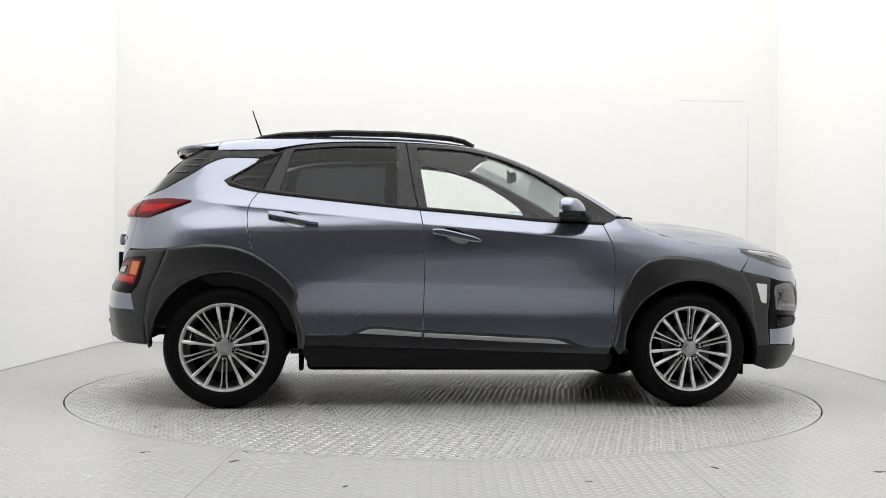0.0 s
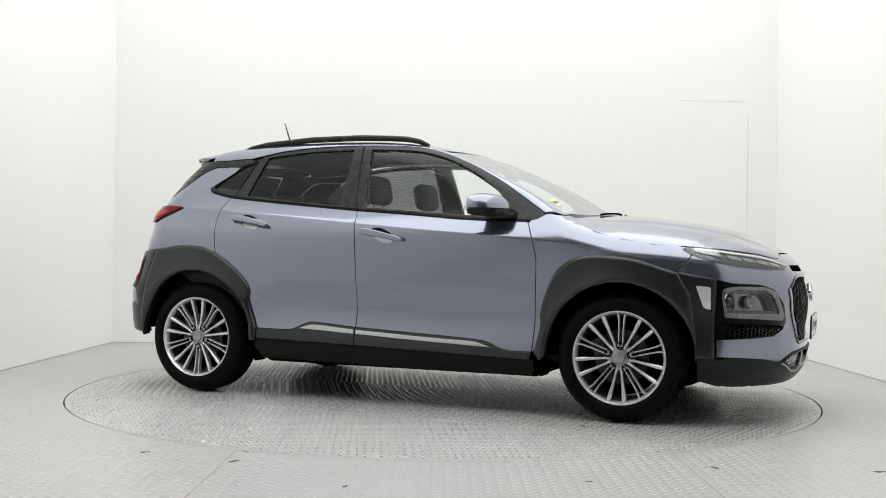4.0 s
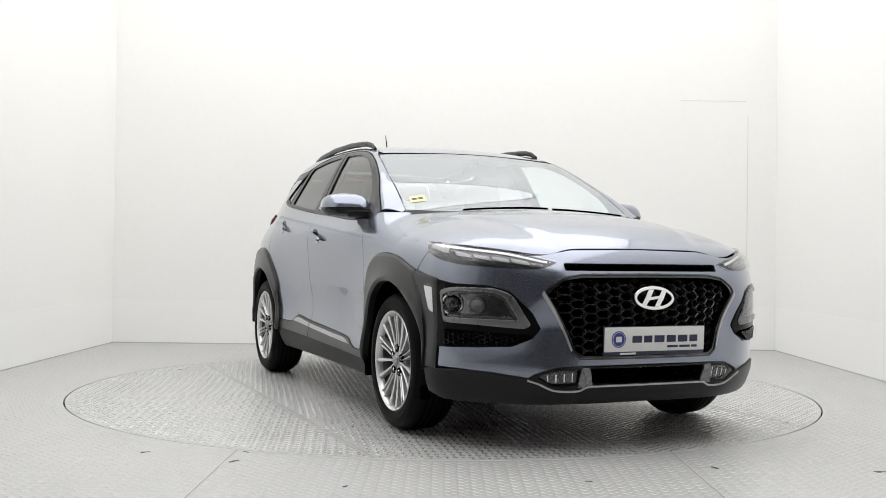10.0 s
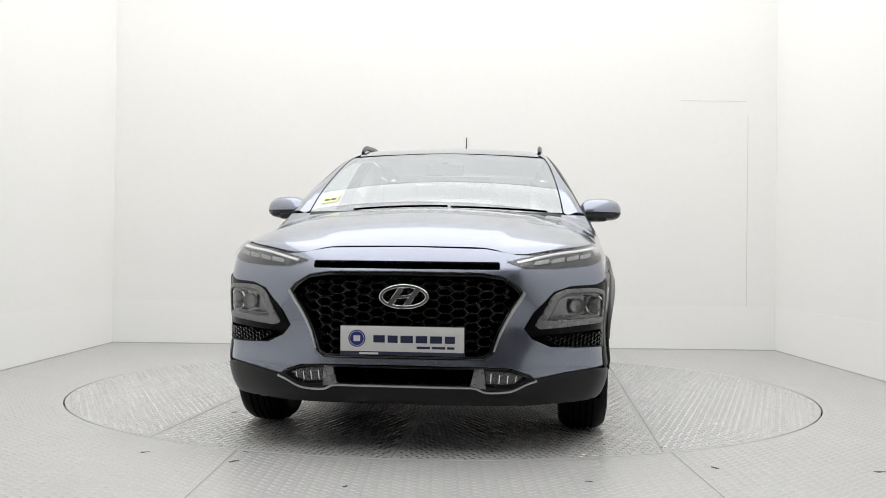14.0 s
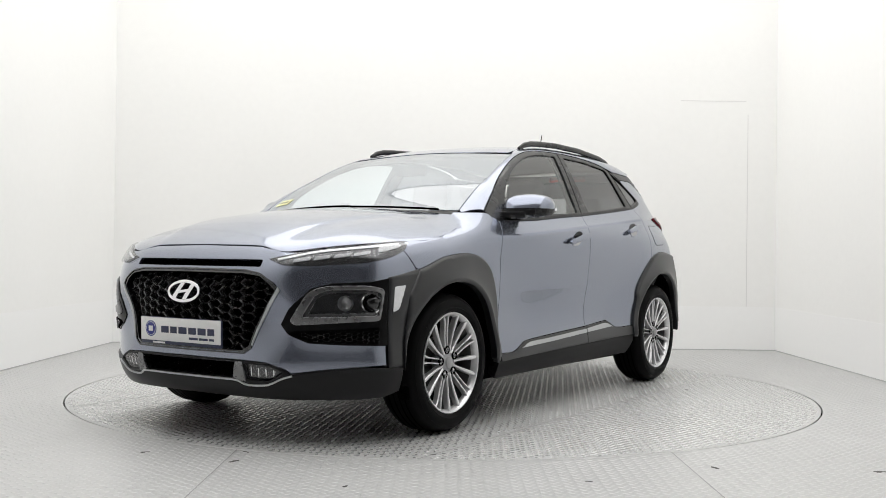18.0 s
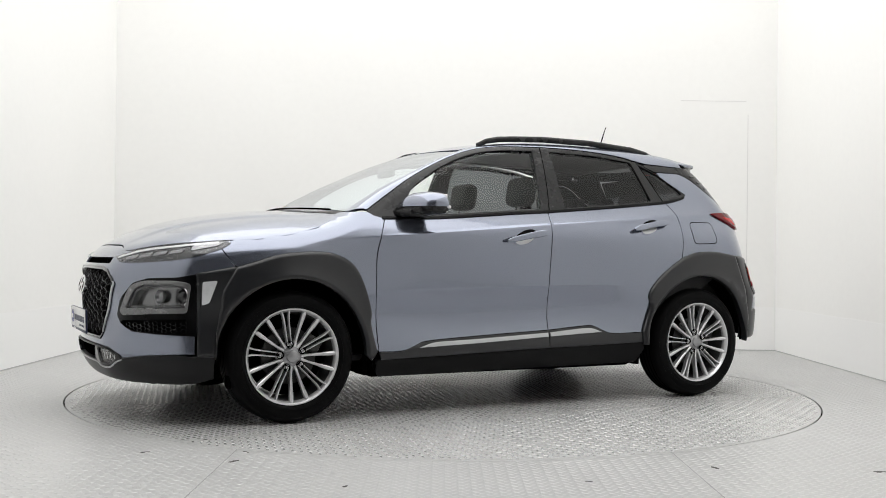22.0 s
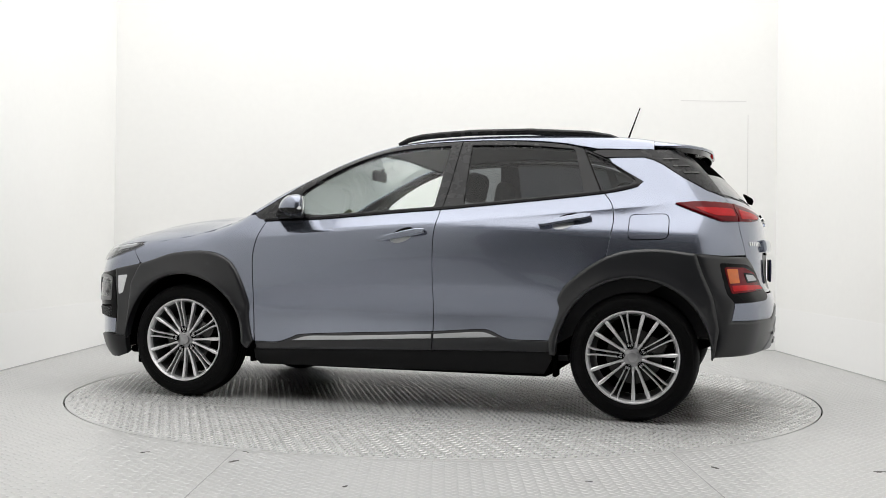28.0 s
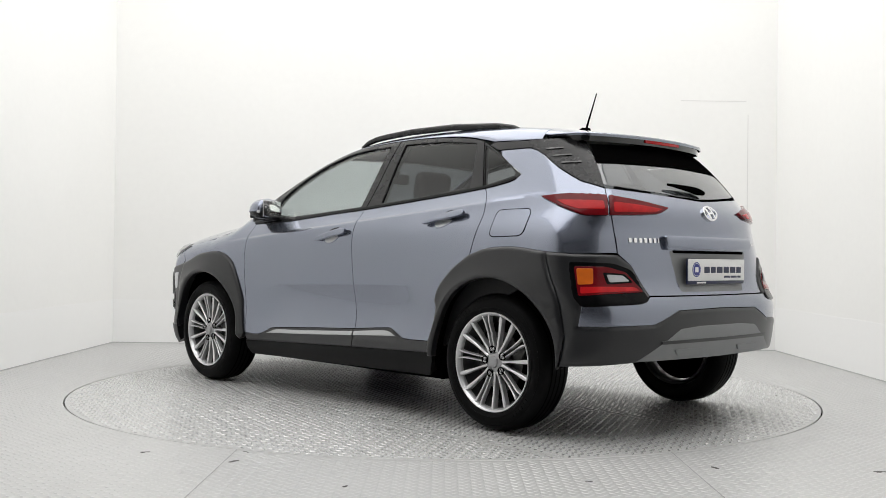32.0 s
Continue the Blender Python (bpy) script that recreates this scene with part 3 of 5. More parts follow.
# dark inner skin, seen in the shut lines
patch("inner_skin", [(1.0, .86), (1.5, .97), (1.8, 1.02), (2.826, 1.085), (3.70, 1.17), (4.0, 1.21), (4.38, 1.12), (4.40, .42)] + arch(-1.3, .40, .42, 180, 0) + [(3.40, .25), (1.75, .25)] + arch(1.3, .40, .41, 180, 0) + [(.92, .40)], MATTB, car, off=-.026, depth=.01, step=.06)
patch("front_door", DOORF + LOWP[1:] + DOORM[::-1][1:] + [q for q in BELT[::-1] if q[0] < 2.82], PAINT, car, gap=G, creases=FOLD, step=.025)
patch("rear_door", DOORM + LOWR[1:] + ARCR[::-1][1:] + DOORR[::-1][1:] + [q for q in BELT[::-1] if 2.83 < q[0] < 3.70], PAINT, car, gap=G, creases=FOLD, step=.025)
patch("front_fender", DOORF + ARCF[::-1][1:] + [(.948, .863)] + HOODS[::-1] + [(1.70, 1.068)], PAINT, car, gap=G, creases=CREASE)
quarter = DOORR[::-1] + [q for q in BELT if q[0] > 3.72] + [q for q in WTOP[::-1] if 3.72 < q[0] < 3.95] + [(3.722, 1.380), (3.97, 1.381), (4.03, 1.366), (4.09, 1.338), (4.19, 1.270), (4.31, 1.202), (4.389, 1.180), (4.428, 1.168), (4.430, 1.14), (4.444, 1.042), (4.463, .912), (4.468, .862), (4.291, .857), (4.165, .865)] + ARCRB[::-1][1:-1]
patch("rear_quarter_panel", quarter, PAINT, car, gap=G, creases=CREASE)
# sills and door cladding
patch("door_cladding", LOWP + [(2.804, .327), (1.76, .297)], CLAD, car, off=.004, gap=.002)
patch("door_cladding", LOWR + [(3.469, .344), (2.804, .327)], CLAD, car, off=.004, gap=.002)
patch("sill", [(1.738, .295), (2.804, .325), (3.465, .345), (3.465, .30), (3.42, .222), (1.76, .205), (1.738, .24)], SILL, car, off=-.003, depth=.05)
patch("door_moulding", rounded([(1.973, .353), (2.064, .381), (2.31, .389), (2.798, .413), (2.798, .389), (2.31, .365)], [.004, .05, 0, .002, .002, 0]), SATIN, car, off=.010, gap=.001, depth=.012, label="satin silver door moulding")
patch("door_moulding", rounded([(2.810, .414), (3.053, .434), (3.105, .432), (3.170, .408), (2.810, .390)], [.002, .02, .03, .004, .002]), SATIN, car, off=.010, gap=.001, depth=.012, label="satin silver door moulding")
# wheel arch cladding


def flange(x, r):
    """A rolled edge round a wheel opening, fading into the panel."""
    s0 = SB + CF - x
    return lambda v: .012 * np.exp(-np.maximum(np.hypot(v[:, 0] - s0, v[:, 1] - .33) - r, 0) / .035)


soft_patch("arch_cladding", arch(1.3, .385, .388, 0, 180) + [(1.70, .30)] + ARCF[::-1] + [(.96, .66), (.935, .45)], CLAD, car, .012, .022, off=.017, depth=.034, step=.022, bev=.001, lift=flange(1.3, .40))
patch("arch_backing", arch(1.3, .385, .388, 0, 180) + [(1.70, .30)] + ARCF[::-1] + [(.96, .66), (.935, .45)], CLAD, car, off=.006, depth=.012, step=.04, gap=.006, bev=0)
soft_patch("arch_cladding", arch(-1.3, .395, .408, 0, 180) + [(4.235, .36)] + cr([(4.26, .45), (4.235, .62), (4.19, .76), (4.165, .865)])[1:] + ARCRB[::-1][1:] + ARCR[1:] + [(3.455, .33)], CLAD, car, .012, .022, off=.017, depth=.034, step=.022, bev=.001, lift=flange(-1.3, .415))
patch("arch_backing", arch(-1.3, .395, .408, 0, 180) + [(4.235, .36)] + cr([(4.26, .45), (4.235, .62), (4.19, .76), (4.165, .865)])[1:] + ARCRB[::-1][1:] + ARCR[1:] + [(3.455, .33)], CLAD, car, off=.006, depth=.012, step=.04, gap=.006, bev=0)
# bonnet, roof and their frames
edge = on_belt(cr([(0, .8805), (.17, .879), (.34, .8745), (.418, .853), (.489, .850), (.597, .867), (.724, .883), (.850, .896), (.944, .904)], 3))[0]
hood = [(q[0], q[1]) for q in edge] + cr([(1.62, .818), (1.43, .838), (1.14, .800), (1.01, .695)], 4)[1:] + cr([(1.01, .695), (1.08, .45), (1.115, .2), (1.125, 0)], 4)[1:]
hood = hood + [(a, -b) for a, b in hood[::-1] if b > 1e-6]


def dome(v):
    """The bonnet's raised middle, between two soft creases."""
    edge_y = .37 + .25 * (2.0 - v[:, 0])
    return .010 / (1 + np.exp((np.abs(v[:, 1]) - edge_y) / .014)) * np.clip((2.06 - v[:, 0]) / .25, 0, 1) * np.clip((v[:, 0] - 1.05) / .2, 0, 1)


patch("bonnet", hood, PAINT, car, chart=on_top, gap=G, sides=(1,), step=.022, lift=dome)
patch("inner_bonnet", [(2.0, 0), (1.9, .6), (1.6, .80), (1.05, .80), (.95, .70), (1.0, 0), (.95, -.70), (1.05, -.80), (1.6, -.80), (1.9, -.6)], MATTB, car, chart=on_top, off=-.018, sides=(1,), step=.08)
ws_side = cr([(.955, .690), (.78, .670), (.6, .648), (.392, .617), (.24, .588)], 4)
ws = cr([(1.088, 0), (1.06, .38), (.955, .690)], 6) + ws_side[1:] + cr([(.24, .588), (.25, .3), (.245, 0)], 5)[1:]
ws = ws + [(a, -b) for a, b in ws[::-1] if b > 1e-6]
patch("windscreen", ws, GSCREEN, car, chart=on_top, off=-.002, gap=.004, sides=(1,), depth=.004, step=.05, label="clear laminated windscreen")
wxy = on_belt(WTOP)[0]
frame_out = [(q[0], q[1] - .004) for q in wxy if q[0] > -1.0]
low = on_belt([(3.66, 1.430), (3.85, 1.424), (4.046, 1.421)])[0]
roof_edge = [(.16, .555), (.0, .535), (-.3, .525), (-.7, .52), (-1.1, .51), (-1.369, .49)]
sf = [(.97, .715)] + frame_out + [(q[0], q[1]) for q in low] + roof_edge[::-1] + ws_side[::-1]
patch("roof_frame", sf, PAINT, car, chart=on_top, gap=.002, step=.03)
patch("roof_frame_lining", sf, CABIN, car, chart=on_top, off=-.014, gap=.004, step=.04, bev=0, depth=.004)
rf = [(.232, 0), (.235, .3), (.21, .55)] + roof_edge + [(-1.372, .3), (-1.375, 0)]
rf = rf + [(a, -b) for a, b in rf[::-1] if b > 1e-6]
patch("roof", rf, PAINT, car, chart=on_top, gap=.002, sides=(1,), step=.05)
patch("headlining", [(a - .02 if a > 0 else a, b * 1.07) for a, b in rf], LINER, car, chart=on_top, off=-.03, sides=(1,), step=.08)
# side windows: black frame with three panes
g1 = rounded([(1.90, 1.078), (2.129, 1.066), (2.785, 1.113), (2.832, 1.466), (2.616, 1.458), (2.454, 1.436), (2.293, 1.385), (2.135, 1.308), (1.981, 1.205)], [.01, .02, .012, .012, .08, .08, .08, .08, .05])
g2 = rounded([(2.950, 1.468), (3.269, 1.463), (3.539, 1.434), (3.606, 1.192), (3.246, 1.152), (2.950, 1.126)], [.012, .1, .02, .012, .05, .012])
g3 = rounded([(3.600, 1.418), (3.687, 1.380), (3.885, 1.274), (3.915, 1.245), (3.700, 1.198)], [.01, .05, .03, .02, .01])
patch("window_frame", WTOP + BELT[::-1][1:] + [(1.73, 1.045)], PTRIM, car, off=.001, holes=(g1, g2, g3), gap=0, depth=.03)
for g, m, lb in ((g1, GCLEAR, "clear side glass"), (g2, GDARK, "dark tinted side glass"), (g3, GDARK, "dark tinted quarter glass")):
    patch("window_pane", g, m, car, off=-.007, depth=.003, gap=-.004, step=.05, label=lb)
patch("belt_strip", strip(BELT[:-3], .014), TRIM, car, off=.006, depth=.01, step=.03)
lines = [(2.833, 1.10), (2.862, 1.25), (2.893, 1.49)]
patch("pillar_joint", strip(cr(lines), .006), MATTB, car, off=.0025, depth=.003, step=.03)
patch("pillar_joint", strip(cr([(3.585, 1.437), (3.64, 1.32), (3.70, 1.187)]), .006), MATTB, car, off=.0025, depth=.003, step=.03)
# nose
grille = [(0, .760), (.30, .757), (.375, .745), (.416, .710), (.440, .680), (.407, .620), (.358, .515), (.328, .432), (.300, .413), (0, .413)]
slot = rounded([(.372, .813), (.366, .785), (-.366, .785), (-.372, .813)], .006)
nose = [(0, .880), (.34, .874), (.458, .850), (.555, .846), (.767, .862), (.930, .885), (.948, .862), (1.012, .776), (.860, .734), (.786, .716), (.656, .710), (.579, .686), (.500, .601), (.469, .535), (.496, .496), (.568, .463), (.70, .455), (.855, .450), (.858, .356), (.777, .352), (.631, .340), (.501, .320), (.478, .338), (.402, .366), (.30, .372), (0, .375)]
patch("front_bumper", both(nose), PAINT, car, gap=.002, holes=(both(grille), slot), sides=(1,), depth=.05, step=.035)
patch("bonnet_slot", rounded([(.38, .82), (.375, .778), (-.375, .778), (-.38, .82)], .004), MATTB, car, off=-.03, sides=(1,))
# lower bumper with intake and fog openings
fog = rounded([(.473, .327), (.407, .357), (.308, .361), (.314, .292), (.411, .284)], [.01, .02, .006, .006, .02])
intake = rounded([(.272, .364), (.262, .293), (-.262, .293), (-.272, .364)], .01)
lipo = [(0, .373), (.30, .370), (.401, .364), (.478, .337), (.501, .320), (.631, .340), (.768, .350), (.848, .346), (.934, .343), (.924, .24), (.851, .216), (.531, .205), (0, .21)]
patch("lower_bumper", both(lipo), LIP, car, off=.010, holes=(fog, [(-a, b) for a, b in fog], intake), sides=(1,), depth=.04, step=.03, bev=.004)
patch("intake_back", both([(0, .38), (.502, .37), (.500, .27), (0, .27)]), MATTB, car, off=-.045, sides=(1,))
# nose cladding and the black lamp panel
podp = [(.860, .738), (.786, .722), (.651, .716), (.571, .691), (.490, .603), (.459, .535), (.488, .491), (.563, .455), (.70, .447), (.863, .442)]
trim_o = rounded([(.843, .692), (.785, .706), (.623, .703), (.561, .678), (.495, .550), (.515, .533), (.708, .548), (.826, .553)], [.02, .1, .03, .03, .01, .01, .1, .015])
trim_i = rounded([(.831, .672), (.784, .688), (.638, .686), (.589, .666), (.538, .568), (.713, .572), (.818, .575)], [.015, .1, .02, .02, .012, .1, .012])
vent_o = rounded([(.824, .507), (.528, .492), (.585, .463), (.822, .448)], [.01, .015, .015, .01])
patch("lamp_panel", podp, TRIM, car, off=.005, depth=.02, step=.03, bev=.003, holes=(trim_i,))
clad = [(1.012, .776), (.861, .742), (.866, .345), (.934, .345)] + arch(1.3, .385, .388, 4, 62)
soft_patch("front_cladding", clad, CLAD, car, .008, .018, off=.010, depth=.034, step=.025, bev=.001)
# tail
gate = [(SE, 1.128), (4.919, 1.138), (4.621, 1.157), (4.428, 1.170), (4.430, 1.14), (4.444, 1.042), (4.463, .912), (4.468, .86), (4.530, .805), (4.610, .667), (SE, .665)]
patch("tailgate", rear_both(gate), PAINT, car, gap=G, sides=(1,))
patch("inner_tail", rear_both([(SE, 1.14), (4.405, 1.16), (4.317, .9), (4.335, .40), (SE, .40)]), MATTB, car, off=-.02, sides=(1,), step=.08)
rg = [(SE, 1.138), (4.919, 1.147), (4.621, 1.167), (4.423, 1.186), (4.40, 1.29), (4.36, 1.395), (SE, 1.42)]
patch("rear_window", rear_both(rg), GREAR, car, off=-.002, gap=.002, sides=(1,), depth=.004, label="dark tinted rear window")
vent = [(3.66, 1.428), (3.93, 1.422), (4.05, 1.424), (4.335, 1.430), (4.398, 1.29), (4.422, 1.186), (4.428, 1.170), (4.389, 1.182), (4.31, 1.204), (4.19, 1.272), (4.09, 1.340), (4.03, 1.368), (3.97, 1.383), (3.71, 1.382), (3.63, 1.416)]
patch("pillar_trim", vent, PTRIM, car, off=.001, gap=.001)
bump = [(SE, .660), (4.610, .660), (4.595, .642), (4.562, .63), (4.320, .618), (4.307, .53), (4.624, .536), (4.768, .598), (SE, .604)]
patch("rear_bumper", rear_both(bump), PAINT, car, off=.006, sides=(1,), depth=.03)
rc = [(SE, .60), (4.772, .595), (4.627, .534), (4.307, .525), (4.319, .62), (4.562, .63), (4.607, .664), (4.529, .804), (4.467, .854), (4.291, .854), (4.165, .864), (4.19, .76), (4.235, .62), (4.250, .45), (4.233, .345), (4.357, .352), (4.596, .368), (SE, .372)]
soft_patch("rear_cladding", rear_both(rc), CLAD, car, .009, .020, off=.011, sides=(1,), depth=.055, step=.03, bev=.001)
patch("skid_plate", rear_both([(SE, .522), (4.93, .522), (4.780, .512), (4.540, .372), (SE, .368)]), GREYP, car, off=.016, sides=(1,), depth=.03, bev=.004, label="matt silver rear skid plate")


def on_spoiler(uv):
    """The roof's cross-section carried on backwards past the rear window."""
    uv = np.asarray(uv, float)

    def height(x, y):
        flat = on_top(np.stack([np.full(len(y), -1.38), y], 1))[0][:, 2]
        return TOP(x) - TOP(-1.38) + flat
    x, y, e = uv[:, 0], uv[:, 1], .004
    n = np.stack([-(height(x + e, y) - height(x - e, y)) / (2 * e), -(height(x, y + e) - height(x, y - e)) / (2 * e), np.ones(len(x))], 1)
    return np.stack([x, y, height(x, y)], 1), n / np.linalg.norm(n, axis=1)[:, None]


sp = [(-1.379, 0), (-1.376, .3), (-1.373, .49), (-1.373, .592), (-1.42, .59), (-1.50, .568), (-1.555, .535), (-1.585, .50)] + cr([(-1.585, .50), (-1.64, .38), (-1.67, .2), (-1.675, 0)], 4)[1:]
sp = sp + [(a, -b) for a, b in sp[::-1] if b > 1e-6]
patch("spoiler", sp, PAINT, car, chart=on_spoiler, sides=(1,), depth=.016, bev=.004)
patch("spoiler_underside", [(a + (.008 if a < -1.5 else 0), b * .985) for a, b in sp], GLOSSB, car, chart=on_spoiler, off=-.014, sides=(1,), depth=.030, bev=.0)


# ---------------------------------------------------------------- wheels
def spoke_bm(line, widths, deep):
    """A ridged bar along (radius, sideways, height) stations, standing on the disc's plane."""
    bm = bmesh.new()
    prev = None
    for (r, s, h), w in zip(line, widths):
        ring = [bm.verts.new(q) for q in ((s - w / 2, h - deep, r), (s - w / 2, h - .004, r), (s - w / 4, h, r), (s + w / 4, h, r), (s + w / 2, h - .004, r), (s + w / 2, h - deep, r))]
        if prev:
            for k in range(6):
                bm.faces.new((prev[k], prev[(k + 1) % 6], ring[(k + 1) % 6], ring[k]))
        else:
            bm.faces.new(ring[::-1])
        prev = ring
    bm.faces.new(prev)
    return bm


def wheel():
    """One wheel about its hub, the axle along y, the outer face at +y."""
    w = new("wheel")
    w.parent = car
    bm = bmesh.new()
    lathe_bm(bm, [(.232, .090), (.240, .103), (.256, .112), (.282, .114), (.304, .106), (.318, .093), (.327, .074), (.3305, .05), (.332, .02), (.332, -.02), (.3305, -.05), (.327, -.074), (.304, -.106), (.282, -.114), (.240, -.103), (.225, -.06), (.225, .06)], 96, closed=True)
    tyre = part("tyre", bm, RUBBER, w, "black road tyre")
    for y in (-.045, -.015, .015, .045):
        bm = bmesh.new()
        lathe_bm(bm, [(.3322, y - .004), (.3326, y), (.3322, y + .004)], 96)
        part("tread_groove", bm, MATTB, tyre)
    for rr, yy in ((.262, .1128), (.304, .1062)):
        bm = bmesh.new()
        lathe_bm(bm, [(rr - .0028, yy - .0005), (rr - .001, yy + .0014), (rr + .001, yy + .0012), (rr + .0028, yy - .0012)], 96)
        part("sidewall_rib", bm, RUBBER, tyre)
    bm = bmesh.new()
    for a0 in (20, 200):
        for k in range(6):
            box_bm(bm, -.0075, .0075, .1125, .1150, .274, .291, .001, 1, pose(0, 0, 0, 0, a0 + k * 4.6, 0))
    for a0 in (110, 290):
        for k in range(9):
            box_bm(bm, -.0045, .0045, .1125, .1148, .277, .287, .001, 1, pose(0, 0, 0, 0, a0 + k * 2.6, 0))
    tagged(part("sidewall_print", bm, RUBBER, tyre), kind="stuff")
    bm = bmesh.new()
    lathe_bm(bm, [(.2415, .103), (.239, .108), (.2345, .107), (.229, .100), (.2225, .088), (.2215, .074), (.2285, .074), (.236, .092)], 96, closed=True)
    part("rim", bm, ALLOY, w, "machined alloy rim")
    bm = bmesh.new()
    lathe_bm(bm, [(.2212, .074), (.216, .05), (.206, -.04), (.212, -.098), (.226, -.104), (.228, -.09), (.214, -.03), (.226, .06), (.2283, .073)], 96, closed=True)
    part("barrel", bm, BARREL, w, "inner barrel of the rim, darkened for the shade behind the spokes")
    bm = bmesh.new()
    lathe_bm(bm, [(.001, .088), (.030, .088), (.038, .083), (.050, .080), (.064, .075), (.070, .062), (.070, .02), (.001, .02)], 48)
    hub = part("hub", bm, ALLOYD, w)
    bm = bmesh.new()
    lathe_bm(bm, [(.0005, .0985), (.020, .0978), (.027, .0952), (.030, .090), (.031, .082)], 40)
    part("centre_cap", bm, ALLOYD, hub, "round silver centre cap")
    wide = spoke_bm([(.05, 0, .084), (.09, 0, .084), (.15, 0, .089), (.195, 0, .096), (.218, 0, .100), (.231, 0, .100)], [.016, .0105, .0145, .019, .0185, .010], .030)
    wide_me = bpy.data.meshes.new("spoke")
    wide.to_mesh(wide_me), wide.free()
    thin = spoke_bm([(.055, .010, .084), (.09, .0105, .084), (.15, .0115, .089), (.19, .013, .096), (.212, .016, .099), (.232, .022, .100)], [.009, .0062, .0072, .0085, .0095, .008], .028)
    thin_me = bpy.data.meshes.new("spoke")
    thin.to_mesh(thin_me), thin.free()
    for me in (wide_me, thin_me):
        bm = bmesh.new()
        bm.from_mesh(me)
        bmesh.ops.recalc_face_normals(bm, faces=bm.faces[:])
        bm.to_mesh(me), bm.free()
    bolt = bpy.data.meshes.new("wheel_bolt")
    bm = bmesh.new()
    lathe_bm(bm, [(.0190, .070), (.0190, .0800), (.0178, .0806), (.0165, .078), (.0158, .0728), (.0004, .0725)], 24)
    bm.to_mesh(bolt), bm.free()
    nut = bpy.data.meshes.new("nut")
    bm = bmesh.new()
    lathe_bm(bm, [(.0092, .072), (.0092, .080), (.0072, .083), (.0062, .0832), (.0055, .080), (.0004, .0798)], 6)
    bm.to_mesh(nut), bm.free()
    for k in range(5):
        a = k * 72
        for d, me, sx in ((25.5, wide_me, 1), (46.5, wide_me, 1), (0, thin_me, 1), (0, thin_me, -1)):
            ob = obj("spoke", me, ALLOY, w)
            ob.matrix_basis = pose(0, 0, 0, 0, a + d, 0) @ Matrix.Diagonal((sx, 1, 1, 1))
        m = pose(0, 0, 0, 0, a, 0) @ pose(0, .0075, .0605)
        b = obj("bolt_hole", bolt, MATTB, w)
        b.matrix_basis = m
        b = obj("wheel_nut", nut, NUTM, w)
        b.matrix_basis = m
    bm = bmesh.new()
    lathe_bm(bm, [(.05, .035), (.142, .035), (.142, .012), (.05, .012)], 64, closed=True)
    part("brake_disc", bm, STEEL, w, "worn steel brake disc")
    bm = bmesh.new()
    lathe_bm(bm, [(.20, -.02), (.10, -.03), (.001, -.03)], 48)
    part("backing_plate", bm, MATTB, w)
    return w


first = wheel()
first.matrix_basis = pose(1.3, .778, .332, 0, 10, 0)
for x, y, ry, rz in ((-1.3, .778, 12, 0), (1.3, -.778, -3, 180), (-1.3, -.778, 36, 180)):
    copy_thing(first, pose(x, y, .332, 0, ry, rz))
for x, y in ((1.3, 1), (1.3, -1), (-1.3, 1), (-1.3, -1)):       # brake calipers
    bm = bmesh.new()
    box_bm(bm, -.05, .05, -.03, .045, -.04, .04, .012, 2, pose(x - .115, y * .79, .39, 0, -30, 0))
    part("brake_caliper", bm, STEEL, car, "grey cast brake caliper")

# ---------------------------------------------------------------- wheel wells and underbody
for x in (1.3, -1.3):
    for g in (1, -1):
        bm = bmesh.new()
        rows = []
        for y, r in ((.875, .402), (.80, .412), (.50, .412), (.46, .30), (.46, .001)):
            rows.append([bm.verts.new((x + r * math.cos(radians(t)), g * y, max(.345 + r * 1.02 * math.sin(radians(t)), .37 if x < 0 and t > 90 else .235))) for t in np.linspace(-9, 189, 36)])
        for a, b in zip(rows, rows[1:]):
            for k in range(35):
                bm.faces.new((a[k], a[k + 1], b[k + 1], b[k]))
        part("wheel_well", bm, MATTB, car, "black plastic wheel arch liner")
bm = bmesh.new()
box_bm(bm, -.86, .86, -.80, .80, .20, .29, .03)
box_bm(bm, -1.78, -.86, -.45, .45, .375, .44, .03)
box_bm(bm, .86, 1.92, -.45, .45, .20, .33, .03)
box_bm(bm, 1.70, 1.90, -.52, .52, .205, .25, .02)
box_bm(bm, -1.86, -1.72, -.48, .48, .39, .44, .02)
part("underbody", bm, MATTB, car, "black underbody tray")
bm = bmesh.new()
tube_bm(bm, [(-1.3, -.62, .33), (-1.3, 0, .36), (-1.3, .62, .33)], .04, 12)
tube_bm(bm, [(1.3, -.62, .26), (1.3, 0, .28), (1.3, .62, .26)], .035, 12)
tube_bm(bm, [(-1.62, -.35, .40), (-1.68, 0, .40), (-1.62, .30, .40)], .06, 14)
part("axle", bm, MATTB, car)
for g in (1, -1):
    bm = bmesh.new()
    box_bm(bm, 1.60, 1.62, g * .835 - .03, g * .835 + .02, .185, .25, .006)
    part("air_deflector", bm, MATTB, car)
    bm = bmesh.new()
    box_bm(bm, .875, .90, g * .79 - .09, g * .79 + .03, .215, .30, .008)
    part("mud_guard", bm, MATTB, car)
    bm = bmesh.new()
    box_bm(bm, -.900, -.875, g * .79 - .07, g * .79 + .03, .205, .32, .008)
    part("mud_guard", bm, MATTB, car)


